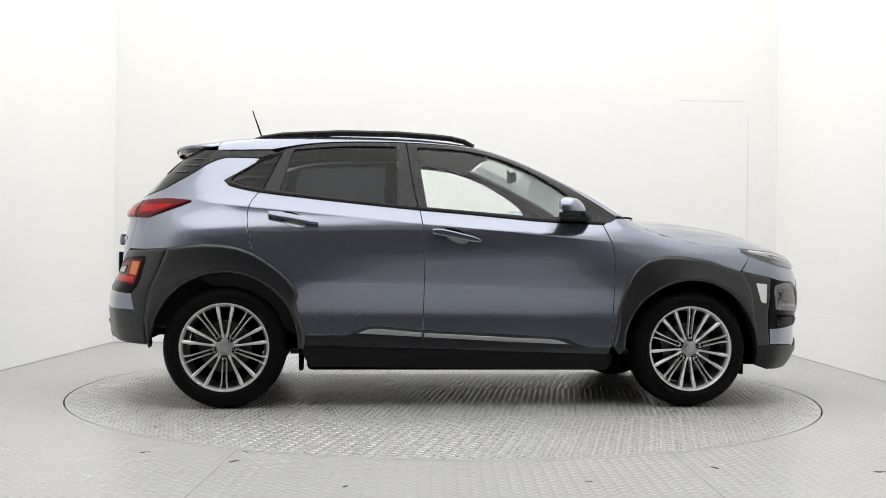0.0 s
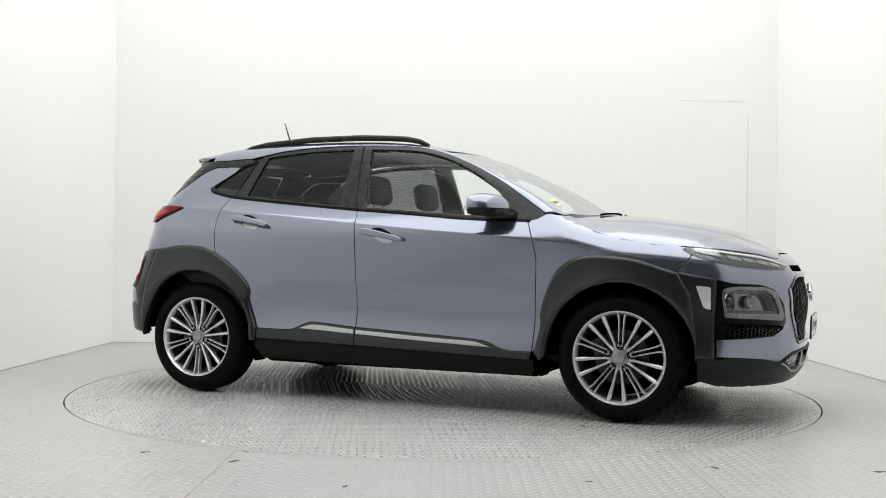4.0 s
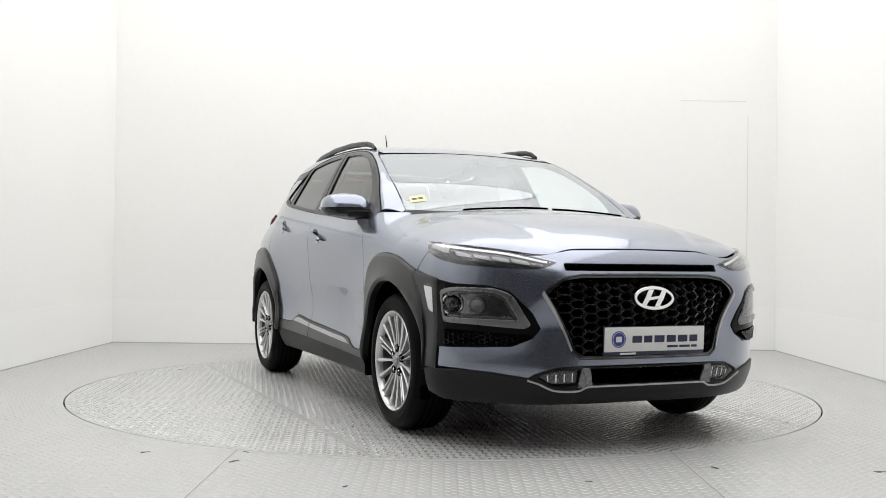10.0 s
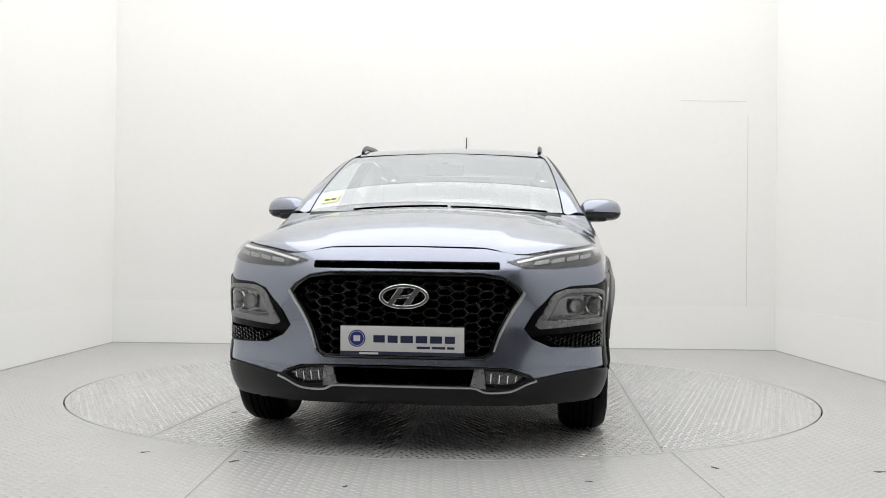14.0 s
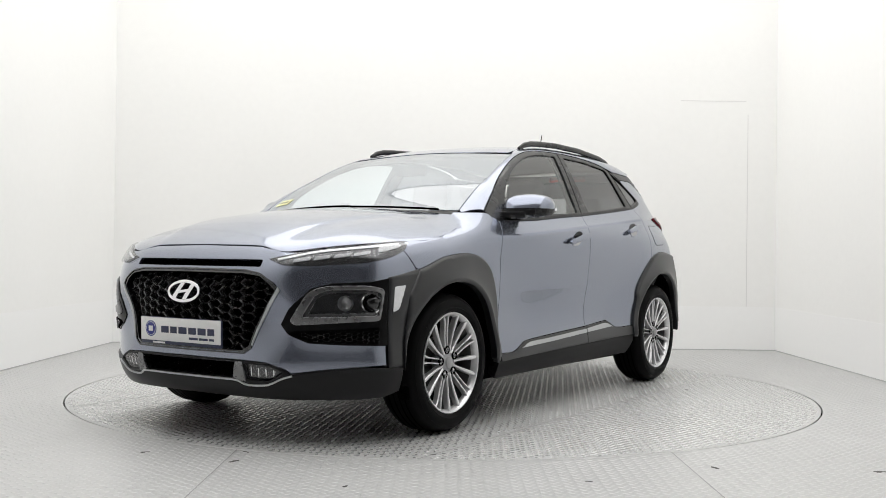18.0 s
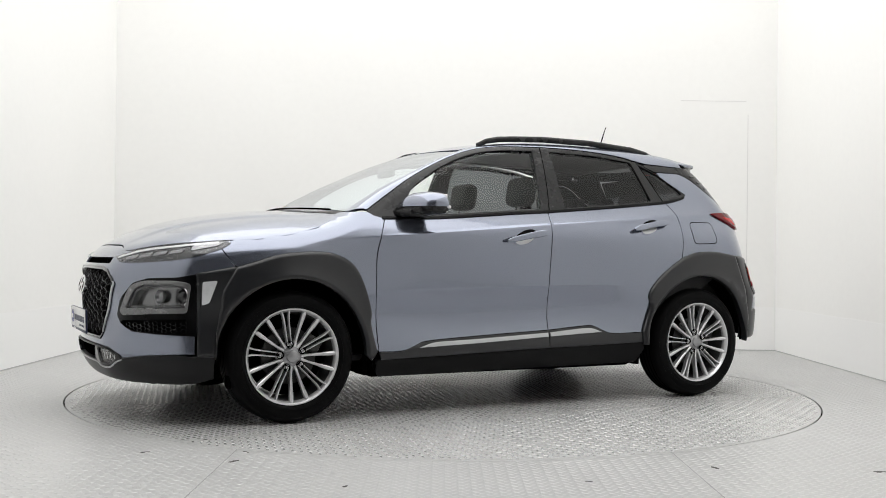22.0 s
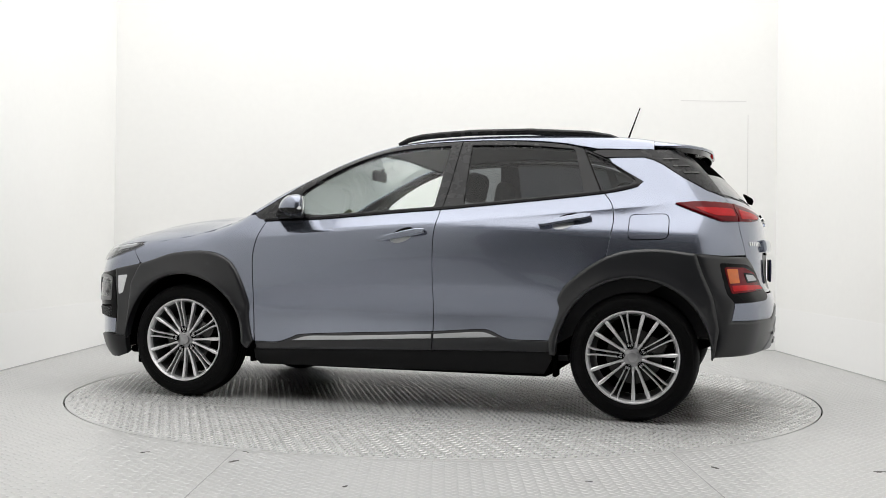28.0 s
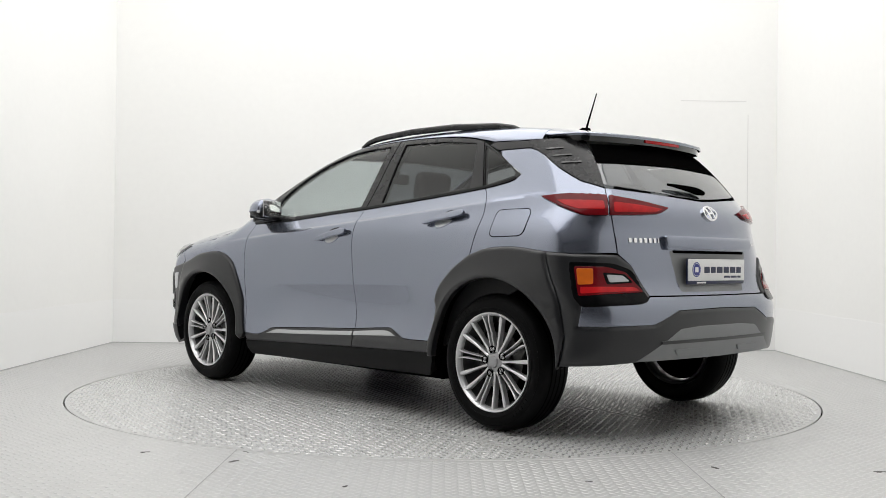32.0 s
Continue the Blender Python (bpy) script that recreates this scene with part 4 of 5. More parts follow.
# ---------------------------------------------------------------- cabin
patch("door_lining", [(1.62, 1.0), (1.80, 1.015), (2.826, 1.08), (3.70, 1.165), (4.1, 1.17), (4.1, .75), (3.40, .35), (1.80, .33)], CABIN, car, off=-.075, depth=.02, step=.08)
patch("pillar_lining", strip(cr([(2.833, 1.09), (2.862, 1.25), (2.893, 1.48)]), .11), CABIN, car, off=-.035, depth=.01, step=.04)
bm = bmesh.new()
box_bm(bm, -.95, 1.1, -.78, .78, .29, .32)
box_bm(bm, -1.80, -.94, -.70, .70, .42, .78, .05)
part("cabin_floor", bm, CABIN, car)
bm = bmesh.new()
rows = []
for x, z in ((1.03, 1.03), (.93, 1.045), (.80, 1.035), (.70, .995), (.665, .93), (.70, .80), (.80, .60), (.95, .45)):
    rows.append([bm.verts.new((x - .05 * (y / .7) ** 2, y, z - .02 * (y / .7) ** 4)) for y in np.linspace(-.72, .72, 16)])
for a, b in zip(rows, rows[1:]):
    for k in range(15):
        bm.faces.new((a[k], a[k + 1], b[k + 1], b[k]))
part("dashboard", bm, CABIN, car)
bm = bmesh.new()
box_bm(bm, .66, .69, -.12, .12, .96, 1.09, .012)
part("screen", bm, GLOSSB, car, "free-standing dark display on the dashboard")
bm = bmesh.new()
box_bm(bm, .72, .92, -.54, -.24, 1.0, 1.075, .03, 3)
part("instrument_hood", bm, CABIN, car)


def steering_wheel():
    bm = bmesh.new()
    ring = [(.185 * math.cos(t), .185 * math.sin(t), 0) for t in np.linspace(0, 2 * math.pi, 40)]
    tube_bm(bm, ring, .015, 8, caps=False)
    box_bm(bm, -.055, .055, -.07, .055, -.02, .02, .015)
    box_bm(bm, -.18, .18, -.018, .018, -.01, .008, .004)
    box_bm(bm, -.02, .02, -.18, 0, -.01, .008, .004)
    ob = part("steering_wheel", bm, CABIN, car)
    ob.matrix_basis = Matrix.Translation((.53, -.37, .92)) @ Matrix(((0, 0, -1, 0), (1, 0, 0, 0), (0, 1, 0, 0), (0, 0, 0, 1))) @ pose(0, 0, 0, 24, 0, 0)
    return ob


steering_wheel()


def seat(x, y, wide, tall):
    """A seat cushion, backrest and headrest."""
    s = new("seat")
    s.parent = car
    s.matrix_basis = pose(x, y, 0)
    bm = bmesh.new()
    box_bm(bm, -.28, .27, -wide / 2, wide / 2, .42, .60, .07, 3)
    part("cushion", bm, SEAT, s)
    bm = bmesh.new()
    box_bm(bm, -.08, .07, -wide / 2, wide / 2, -.02, tall, .065, 3, pose(-.24, 0, .55, 0, -17, 0))
    part("backrest", bm, SEAT, s)
    return s


def headrest(x, y, z, w=.25):
    bm = bmesh.new()
    box_bm(bm, -.05, .05, -w / 2, w / 2, -.085, .095, .045, 3, pose(x, y, z, 0, -10, 0))
    for g in (-1, 1):
        tube_bm(bm, [(x, y + g * .06, z - .16), (x, y + g * .06, z)], .007, 6)
    part("headrest", bm, SEAT, car)


for g in (1, -1):
    seat(.12, g * .37, .50, .60)
    headrest(-.33, g * .37, 1.235)
    headrest(-1.20, g * .36, 1.17, .26)
seat(-.72, 0, 1.26, .58)
headrest(-1.20, 0, 1.15, .24)
bm = bmesh.new()
box_bm(bm, .40, .43, -.11, .11, 1.315, 1.385, .015)
tube_bm(bm, [(.41, 0, 1.36), (.385, 0, 1.398)], .010, 8)
part("rear_view_mirror", bm, CABIN, car)


# ---------------------------------------------------------------- nose details
patch("grille_back", both([(0, .79), (.451, .78), (.468, .40), (0, .39)]), MATTB, car, off=-.075, sides=(1,), step=.05)


def hex_grid(name, poly, r, material, off, drop, squash=.8):
    """Honeycomb bars inside an outline: each cell a sunk frame."""
    poly = np.array(poly)
    lo, hi = poly.min(0), poly.max(0)
    cells = []
    dx, dz = r * 1.5, r * math.sqrt(3) * squash
    for i in range(int((hi[0] - lo[0]) / dx) + 2):
        for j in range(int((hi[1] - lo[1]) / dz) + 2):
            cells.append(((lo[0] + hi[0]) / 2 - int((hi[0] - lo[0]) / dx / 2 + 1) * dx + i * dx, lo[1] + (j + .5 * (i % 2)) * dz))
    cells = np.array(cells)
    cells = cells[inside(cells, poly)]
    ang = np.arange(6) * math.pi / 3
    vs, fs = [], []
    for k, q in ((1.0, off - .005), (.88, off), (.72, off - drop)):
        uv = np.stack([cells[:, 0, None] + r * k * np.cos(ang), cells[:, 1, None] + r * k * squash * np.sin(ang)], 2).reshape(-1, 2)
        p, n = on_belt(uv)
        vs.append(p + n * q)
    m = len(cells) * 6
    for c in range(len(cells)):
        for k in range(6):
            a, b = c * 6 + k, c * 6 + (k + 1) % 6
            for l in (0, 1):
                fs.append((l * m + a, l * m + b, (l + 1) * m + b, (l + 1) * m + a))
    return mesh(name, np.vstack(vs), fs, material, car, smooth=False)


gp = inset(dense(both(grille), .02), .004)
GRID = mat("grille_black", (.07, .07, .073), .24, .6, coat=.5, vary=.1, scale=20)
hex_grid("grille", gp, .0350, GRID, -.020, .03, .66)
hex_grid("lower_grille", dense(intake, .02), .0175, MATTB, -.012, .02)
hex_grid("slot_grille", dense(slot, .02), .0105, MATTB, -.012, .012)
gframe = dense(both([(0, .772), (.305, .769), (.375, .755), (.432, .714), (.456, .681), (.421, .617), (.371, .511), (.340, .426), (.308, .401), (0, .401)]), .02)
patch("grille_frame", gframe, GLOSSB, car, off=.006, depth=.03, holes=(inset(gframe, .0062),), sides=(1,), step=.02, bev=.002, label="gloss black grille surround")
patch("grille_blade", [(.448, .696), (.4565, .681), (.4215, .617), (.3715, .511), (.345, .438), (.340, .441), (.3625, .513), (.4095, .620), (.4425, .682)], SATIN, car, off=.0085, depth=.006, step=.015, bev=.001, label="satin chrome blade on the grille surround")
patch("grille_rim", inset(gframe, .0066), GLOSSB, car, off=.001, depth=.03, holes=(inset(dense(both(grille), .02), .004),), sides=(1,), step=.02, bev=.002)


def disc_patch(name, cx, cz, rx, rz, material, off, depth, parent=None, hole=None, chart=on_belt):
    t = np.linspace(0, 2 * math.pi, 41)[:-1]
    o = [(cx + rx * math.cos(q), cz + rz * math.sin(q)) for q in t]
    h = ([(cx + rx * hole * math.cos(q), cz + rz * (1 - (1 - hole) * rx / rz) * math.sin(q)) for q in t],) if hole else ()
    return patch(name, o, material, parent or car, off=off, depth=depth, step=.02, holes=h, sides=(1,), bev=.0025, chart=chart)


def oval_badge(cx, cz, rx, rz, flip):
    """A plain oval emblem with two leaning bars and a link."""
    e = disc_patch("emblem", cx, cz, rx, rz, CHROME, .012, .02, hole=.86)
    tagged(e, "chrome oval emblem")
    k = .24 * rx * flip
    for dx in (-.40, .40):
        bar = [(cx + dx * rx * .85 - .13 * rx - k, cz - rz * .72), (cx + dx * rx * .85 + .13 * rx - k, cz - rz * .72), (cx + dx * rx * .85 + .13 * rx + k, cz + rz * .72), (cx + dx * rx * .85 - .13 * rx + k, cz + rz * .72)]
        patch("emblem_bar", rounded(bar, .003), CHROME, car, off=.011, depth=.015, sides=(1,), step=.02)
    patch("emblem_bar", rounded([(cx - .4 * rx, cz - .22 * rz), (cx + .4 * rx, cz - .02 * rz), (cx + .4 * rx, cz + .22 * rz), (cx - .4 * rx, cz + .02 * rz)], .003), CHROME, car, off=.0105, depth=.014, sides=(1,), step=.02)


oval_badge(.003, .665, .094, .050, 1)
oval_badge(SE, 1.064, .066, .036, -1)


def number_plate(where):
    """A white dealer plate with its dark blue roundel and print as plain shapes; local x across, z up, facing -y."""
    pl = new("number_plate")
    pl.parent = car
    pl.matrix_basis = where
    bm = bmesh.new()
    box_bm(bm, -.262, .262, -.004, .006, -.066, .058, .004)
    part("plate_holder", bm, INK, pl, "dark plate surround")
    bm = bmesh.new()
    box_bm(bm, -.260, .260, -.007, -.003, -.050, .056, .003)
    part("plate", bm, PLATEW, pl, "white glossy dealer plate")

    def flat(name, pts, m, y):
        bm = bmesh.new()
        bm.faces.new([bm.verts.new((x, y, z)) for x, z in pts])
        g = bmesh.ops.extrude_face_region(bm, geom=bm.faces[:])
        for v in g["geom"]:
            if isinstance(v, bmesh.types.BMVert):
                v.co.y += .0012
        return part(name, bm, m, pl, smooth=False)
    flat("roundel", [(-.190 + .036 * math.cos(t), .004 + .036 * math.sin(t)) for t in np.linspace(0, 2 * math.pi, 36)[:-1]], INKB, -.0084)
    flat("roundel_ring", [(-.190 + .031 * math.cos(t), .004 + .031 * math.sin(t)) for t in np.linspace(0, 2 * math.pi, 36)[:-1]], WHITEW, -.0088)
    flat("roundel_disc", [(-.190 + .029 * math.cos(t), .004 + .029 * math.sin(t)) for t in np.linspace(0, 2 * math.pi, 36)[:-1]], INKB, -.0092)
    flat("roundel_bar", [(-.204, -.008), (-.176, -.008), (-.176, .016), (-.204, .016)], WHITEW, -.0098)
    x = -.120
    for w in (.048, .042, .052, .048, .050, .042):
        flat("print_bar", [(x, -.012), (x + w, -.012), (x + w, .018), (x, .018)], INK, -.0084)
        x += w + .012
    x = .062
    for w in (.056, .056, .03):
        flat("print_bar", [(x, -.036), (x + w, -.036), (x + w, -.026), (x, -.026)], INK, -.0084)
        x += w + .008
    flat("print_bar", [(-.18, -.0625), (-.10, -.0625), (-.10, -.0545), (-.18, -.0545)], WHITEW, -.0052)
    return pl


number_plate(Matrix.Translation((2.190, 0, .487)) @ pose(0, 0, 0, 2, 0, 90))
number_plate(Matrix.Translation((-1.985, 0, .785)) @ pose(0, 0, 0, 0, 0, -90))

# slim upper lamps
hl = [(.399, .817), (.490, .840), (.599, .860), (.728, .876), (.850, .890), (.950, .899), (.985, .892), (.955, .862), (.869, .826), (.770, .803), (.591, .789), (.461, .789)]
hl = rounded(hl, [.004, .05, .05, .05, .05, .02, .008, .02, .05, .05, .05, .02])
DLAMP = mat("dark_lamp_frame", (.20, .20, .205), .28, .8, vary=.05, scale=3)
LAMPIN = mat("lamp_reflector", (.10, .10, .103), .14, .85, vary=.25, scale=60)
patch("headlamp", hl, LAMPIN, car, off=.002, depth=.02, step=.02, label="slim daytime running lamp")
for a, b in ((.50, .565), (.575, .64), (.65, .715), (.725, .79)):
    zc = lambda s: .800 + (s - .50) * .13
    patch("lamp_element", rounded([(a, zc(a) + .000), (b, zc(b) + .002), (b + .010, zc(b) + .020), (a + .010, zc(a) + .017)], .006), DSATIN, car, off=.006, depth=.006, step=.015, label="bright reflector element")
patch("lamp_element", rounded([(.823, .846), (.930, .872), (.952, .890), (.832, .874)], .008), DSATIN, car, off=.006, depth=.006, step=.02, label="bright reflector element")
patch("lamp_element", strip(cr([(.439, .812), (.601, .848), (.762, .868), (.930, .888)]), .0095), LENSW, car, off=.007, depth=.006, step=.02, label="thin light guide")
patch("lamp_cover", hl, GLENS, car, off=.012, depth=.006, step=.02)
# main lamp in the black panel
patch("lamp_trim", trim_o, DLAMP, car, off=.011, depth=.03, step=.012, holes=(trim_i,), bev=.003, label="satin silver lamp surround")
tin = dense(trim_i, .02)
patch("lamp_bowl", inset(tin, -.006), mat("lamp_bowl_chrome", (.2, .2, .205), .14, .85, vary=.2, scale=40), car, off=-.045, depth=.01, step=.03)
patch("lamp_bowl_edge", tin, mat("lamp_grey", (.12, .12, .125), .25, .4, vary=.1, scale=30), car, off=-.006, depth=.04, step=.02, holes=(inset(tin, .012),))
patch("lamp_cover", inset(tin, -.003), GLENS, car, off=.004, depth=.004, step=.03)
for g in (1, -1):
    q, n = on_belt([(.791, .630), (.689, .628)])
    for i, rad in ((0, .047), (1, .034)):
        bm = bmesh.new()
        lathe_bm(bm, [(rad, -.02), (rad, .004), (rad * .88, .006), (rad * .86, -.006), (rad * .80, -.008), (rad * .55, .010), (rad * .2, .017), (.0005, .018)] if i == 0 else [(rad, -.01), (rad, .004), (rad * .7, -.012), (.0005, -.02)], 32, "x")
        ob = part("projector" if i == 0 else "reflector", bm, CHROME if i == 0 else DSATIN, car)
        d = Vector(n[i])
        d = Vector((d.x * .8 + .5, d.y * .6, d.z)).normalized()
        m = Vector((d.x, g * d.y, d.z)).to_track_quat("X", "Z").to_matrix().to_4x4()
        ob.matrix_basis = Matrix.Translation((q[i][0] - .025 * d.x, g * (q[i][1] - .025 * d.y), q[i][2])) @ m
        if i == 0:
            bm = bmesh.new()
            lathe_bm(bm, [(rad * .84, -.006), (rad * .55, .012), (rad * .2, .019), (.0005, .0195)], 32, "x")
            o2 = part("projector_lens", bm, GLOSSB, ob)
patch("lower_vent", rounded([(.825, .525), (.509, .508), (.488, .494), (.569, .460), (.822, .450)], [.01, .01, .006, .012, .01]), MATTB, car, off=.0062, depth=.004, step=.03)
vl = dense(rounded([(.818, .512), (.540, .500), (.52, .492), (.580, .467), (.815, .456)], .008), .02)
for q in (vl, [(-a, b) for a, b in vl]):
    hex_grid("vent_grille", q, .0135, GRID, .0125, .004)
patch("side_marker", rounded([(.883, .702), (.940, .708), (.908, .602), (.879, .590)], .008), LENSW, car, off=.012, depth=.012, step=.015, label="bright white side reflector lens")
patch("marker_frame", rounded([(.876, .712), (.949, .718), (.915, .592), (.872, .578)], .008), TRIM, car, off=.0095, depth=.012, step=.015)
patch("panel_joint", strip(cr([(1.008, .782), (1.03, .752), (1.06, .715)]), .0035), MATTB, car, off=.0098, depth=.003, step=.02)
# fog lamps and the bright lip line
lip = cr([(.507, .316), (.466, .302), (.415, .276), (.36, .270), (.315, .272), (.285, .286), (.262, .290)], 4) + cr([(.2, .291), (0.0, .292)], 3)
lip = lip + [(-a, b) for a, b in lip[::-1] if a > 1e-6]
patch("lip_strip", strip(lip, .007), SATIN, car, off=.0165, depth=.01, step=.02, sides=(1,), label="satin silver lower lip strip")
fin = dense(fog, .02)
patch("fog_lamp", inset(fin, .004), mat("fog_reflector", (.1, .1, .103), .15, .7, vary=.3, scale=90), car, off=-.012, depth=.02, step=.02, label="clear round-cornered fog lamp")
patch("fog_cover", inset(fin, .002), GLENS, car, off=.003, depth=.004, step=.03)
for k in range(4):
    patch("fog_rib", strip([(.335 + k * .032, .300), (.335 + k * .032, .345 - .004 * k)], .005), CHROME, car, off=-.008, depth=.004, step=.02)
patch("fog_trim", rounded([(.305, .368), (.272, .366), (.258, .292), (.318, .284)], .004), DLAMP, car, off=.0125, depth=.01, step=.02)
# wipers and scuttle
patch("scuttle", cr([(1.128, 0), (1.115, .2), (1.08, .45), (1.012, .690)], 5) + cr([(.958, .688), (1.055, .38), (1.084, 0)], 5), TRIM, car, chart=on_top, off=-.004, depth=.01)
bm = bmesh.new()
for pts in ([(1.108, .10), (1.075, .30), (1.005, .60)], [(1.085, -.42), (1.095, -.20), (1.088, .08)]):
    q, n = on_top(cr(pts, 4))
    tube_bm(bm, [tuple(a + b * .010) for a, b in zip(q, n)], .006, 6)
part("wiper", bm, MATTB, car, "black windscreen wiper")
q, n = on_top([(.900, -.640), (.900, -.550), (.845, -.543), (.845, -.633)])
mesh("windscreen_sticker", q + n * .001, [(0, 1, 2, 3)], YELLOW, car, "small yellow sticker in the windscreen")
for a, b in ((.15, .45), (.55, .85)):
    u = lambda s, t: tuple(q[0] * (1 - s) * (1 - t) + q[1] * s * (1 - t) + q[2] * s * t + q[3] * (1 - s) * t + n[0] * .0025)
    mesh("sticker_print", [u(a, .35), u(b, .35), u(b, .65), u(a, .65)], [(0, 1, 2, 3)], INK, car)

# ---------------------------------------------------------------- flank details
for s0, z0, s1, z1 in ((2.494, .926, 2.762, .972), (3.386, 1.003, 3.660, 1.051)):
    ln = cr([(s0, z0), (s0 * .7 + s1 * .3, z0 * .7 + z1 * .3 + .003), (s0 * .3 + s1 * .7, z0 * .3 + z1 * .7 + .004), (s1, z1)], 4)
    w = np.interp(np.linspace(0, 1, len(ln)), [0, .12, .8, 1], [.012, .026, .034, .022])
    p2 = np.array(ln)
    t2 = np.gradient(p2, axis=0)
    t2 /= np.linalg.norm(t2, axis=1)[:, None]
    nn = np.stack([-t2[:, 1], t2[:, 0]], 1) * w[:, None] / 2
    bar = [tuple(v) for v in np.vstack([p2 + nn, (p2 - nn)[::-1]])]
    mid = np.array([(s0 + s1) / 2 + .0, (z0 + z1) / 2])
    t = np.linspace(0, 2 * math.pi, 33)[:-1]
    cup = [(mid[0] + .075 * math.cos(a) + .02 * math.sin(a), mid[1] + .045 * math.sin(a) + .012 * math.cos(a)) for a in t]
    patch("handle_cup", cup, PAINT, car, off=.0012, depth=.004, step=.012, bev=0)
    # the cup's shading as flat colour: dark upper half, bright lower half
    up = [(a, b) for a, b in cup if b >= mid[1] - .002]
    dn = [(mid[0] + (a - mid[0]) * .86, mid[1] + (b - mid[1]) * .86) for a, b in cup if b <= mid[1] + .002]
    patch("handle_cup_shade", up, TRIM, car, off=.0022, depth=.003, step=.02, bev=0)
    patch("handle_cup_lit", dn, SATIN, car, off=.0022, depth=.003, step=.02, bev=0)
    patch("door_handle", rounded(bar, .008), PAINT, car, off=.034, depth=.020, step=.02, bev=.006, label="body-coloured pull handle")
fu = rounded([(3.862, 1.070), (4.075, 1.074), (4.048, .938), (3.848, .932)], .035)
patch("fuel_flap_joint", fu, MATTB, car, off=.0006, depth=.003, sides=(1,), step=.03, bev=0)
patch("fuel_flap", inset(dense(fu, .02), .004), PAINT, car, off=.002, depth=.004, sides=(1,), step=.03, bev=.001)


def door_mirror(g):
    """A rounded mirror head on its black foot."""
    mir = new("door_mirror")
    mir.parent = car
    head, base = bmesh.new(), bmesh.new()
    for bm, z0, z1, sc in ((head, -.004, 1, 1.0), (base, -1, .004, .985)):
        rows = []
        for v in np.linspace(z0, z1, 9):
            row = []
            for u in np.linspace(0, 2 * math.pi, 33)[:-1]:
                c, s = math.cos(u), math.sin(u)
                k = max(0.0, 1 - abs(v) ** 2.6) ** (1 / 2.6)
                px = math.copysign(abs(c) ** .62, c) * k
                py = math.copysign(abs(s) ** .70, s) * k
                y = .905 + .118 * py * sc
                x = .570 + (.090 if px > 0 else .042) * px * sc - .34 * (y - .905) + .025 * (1 - abs(v)) * (px > 0)
                row.append(bm.verts.new((x, g * y, 1.098 + (.082 if v > 0 else .048) * v * sc)))
            rows.append(row)
        for a, b in zip(rows, rows[1:]):
            for k in range(32):
                bm.faces.new((a[k], a[(k + 1) % 32], b[(k + 1) % 32], b[k]))
    part("mirror_shell", head, PAINT, mir, "body-coloured mirror shell")
    part("mirror_foot", base, PTRIM, mir, "black lower mirror housing")
    bm = bmesh.new()
    box_bm(bm, -.07, .085, -.09, .10, -.022, .016, .012, m=Matrix.Translation((.645, g * .815, 1.066)) @ Matrix.Rotation(g * .35, 4, "Z"))
    part("mirror_arm", bm, PTRIM, mir)
    bm = bmesh.new()
    box_bm(bm, -.035, .010, -.125, .085, -.020, .014, .008, m=Matrix.Translation((.680, g * .895, 1.080)) @ Matrix.Diagonal((1, g, 1, 1)) @ Matrix.Rotation(.327, 4, "Z"))
    part("mirror_wedge", bm, PTRIM, mir, "black wedge under the mirror shell")
    bm = bmesh.new()
    box_bm(bm, -.004, .004, -.088, .088, -.050, .050, .004, m=Matrix.Translation((.533, g * .903, 1.115)) @ Matrix.Rotation(g * .327, 4, "Z"))
    part("mirror_glass", bm, CHROME, mir, "silvered mirror glass")
    bm = bmesh.new()
    box_bm(bm, -.022, .022, -.008, .008, -.009, .009, .006, m=Matrix.Translation((.520, g * 1.012, 1.096)) @ Matrix.Rotation(g * -.3, 4, "Z"))
    part("mirror_indicator", bm, LENSW, mir, "clear indicator lens")


door_mirror(1), door_mirror(-1)
for g in (1, -1):
    bm = bmesh.new()
    xsn = [.09, .03, -.05, -.15, -.36, -.69, -1.02, -1.13, -1.205]
    top = [1.505, 1.532, 1.548, 1.556, 1.566, 1.565, 1.544, 1.526, 1.500]
    tube_bm(bm, [(x, g * (.560 - .01 * abs(x + .5)), z - .0195) for x, z in zip(xsn, top)], [.010, .0125, .0135, .0140, .0145, .0145, .0140, .0125, .010], 12, flat=1.25)
    part("roof_rail", bm, PTRIM, car, "black arched roof rail")
bm = bmesh.new()
tube_bm(bm, [(-1.165, 0, 1.535), (-1.24, 0, 1.742)], [.006, .0028], 8)
tube_bm(bm, [(-1.10, 0, 1.528), (-1.15, 0, 1.54), (-1.19, 0, 1.538)], [.012, .022, .018], 10)
part("aerial", bm, MATTB, car, "black rod aerial")

# ---------------------------------------------------------------- tail details
t_out = [(4.110, 1.128), (4.232, 1.138), (4.428, 1.130), (4.429, 1.036), (4.330, 1.034), (4.239, 1.068)]
t_in = [(4.438, 1.130), (4.590, 1.109), (4.770, 1.078), (4.700, 1.050), (4.574, 1.040), (4.438, 1.037)]
for o, lb in ((rounded(t_out, [.008, .04, .004, .004, .03, .03]), "outer"), (rounded(t_in, [.004, .04, .01, .02, .03, .004]), "inner")):
    patch("tail_lamp", o, REDD, car, off=.013, depth=.025, step=.02, bev=.004, label="deep red wraparound tail lamp")
patch("lamp_element", rounded([(4.20, 1.104), (4.411, 1.098), (4.414, 1.060), (4.298, 1.060), (4.244, 1.078)], .01), RED, car, off=.0155, depth=.004, step=.02)
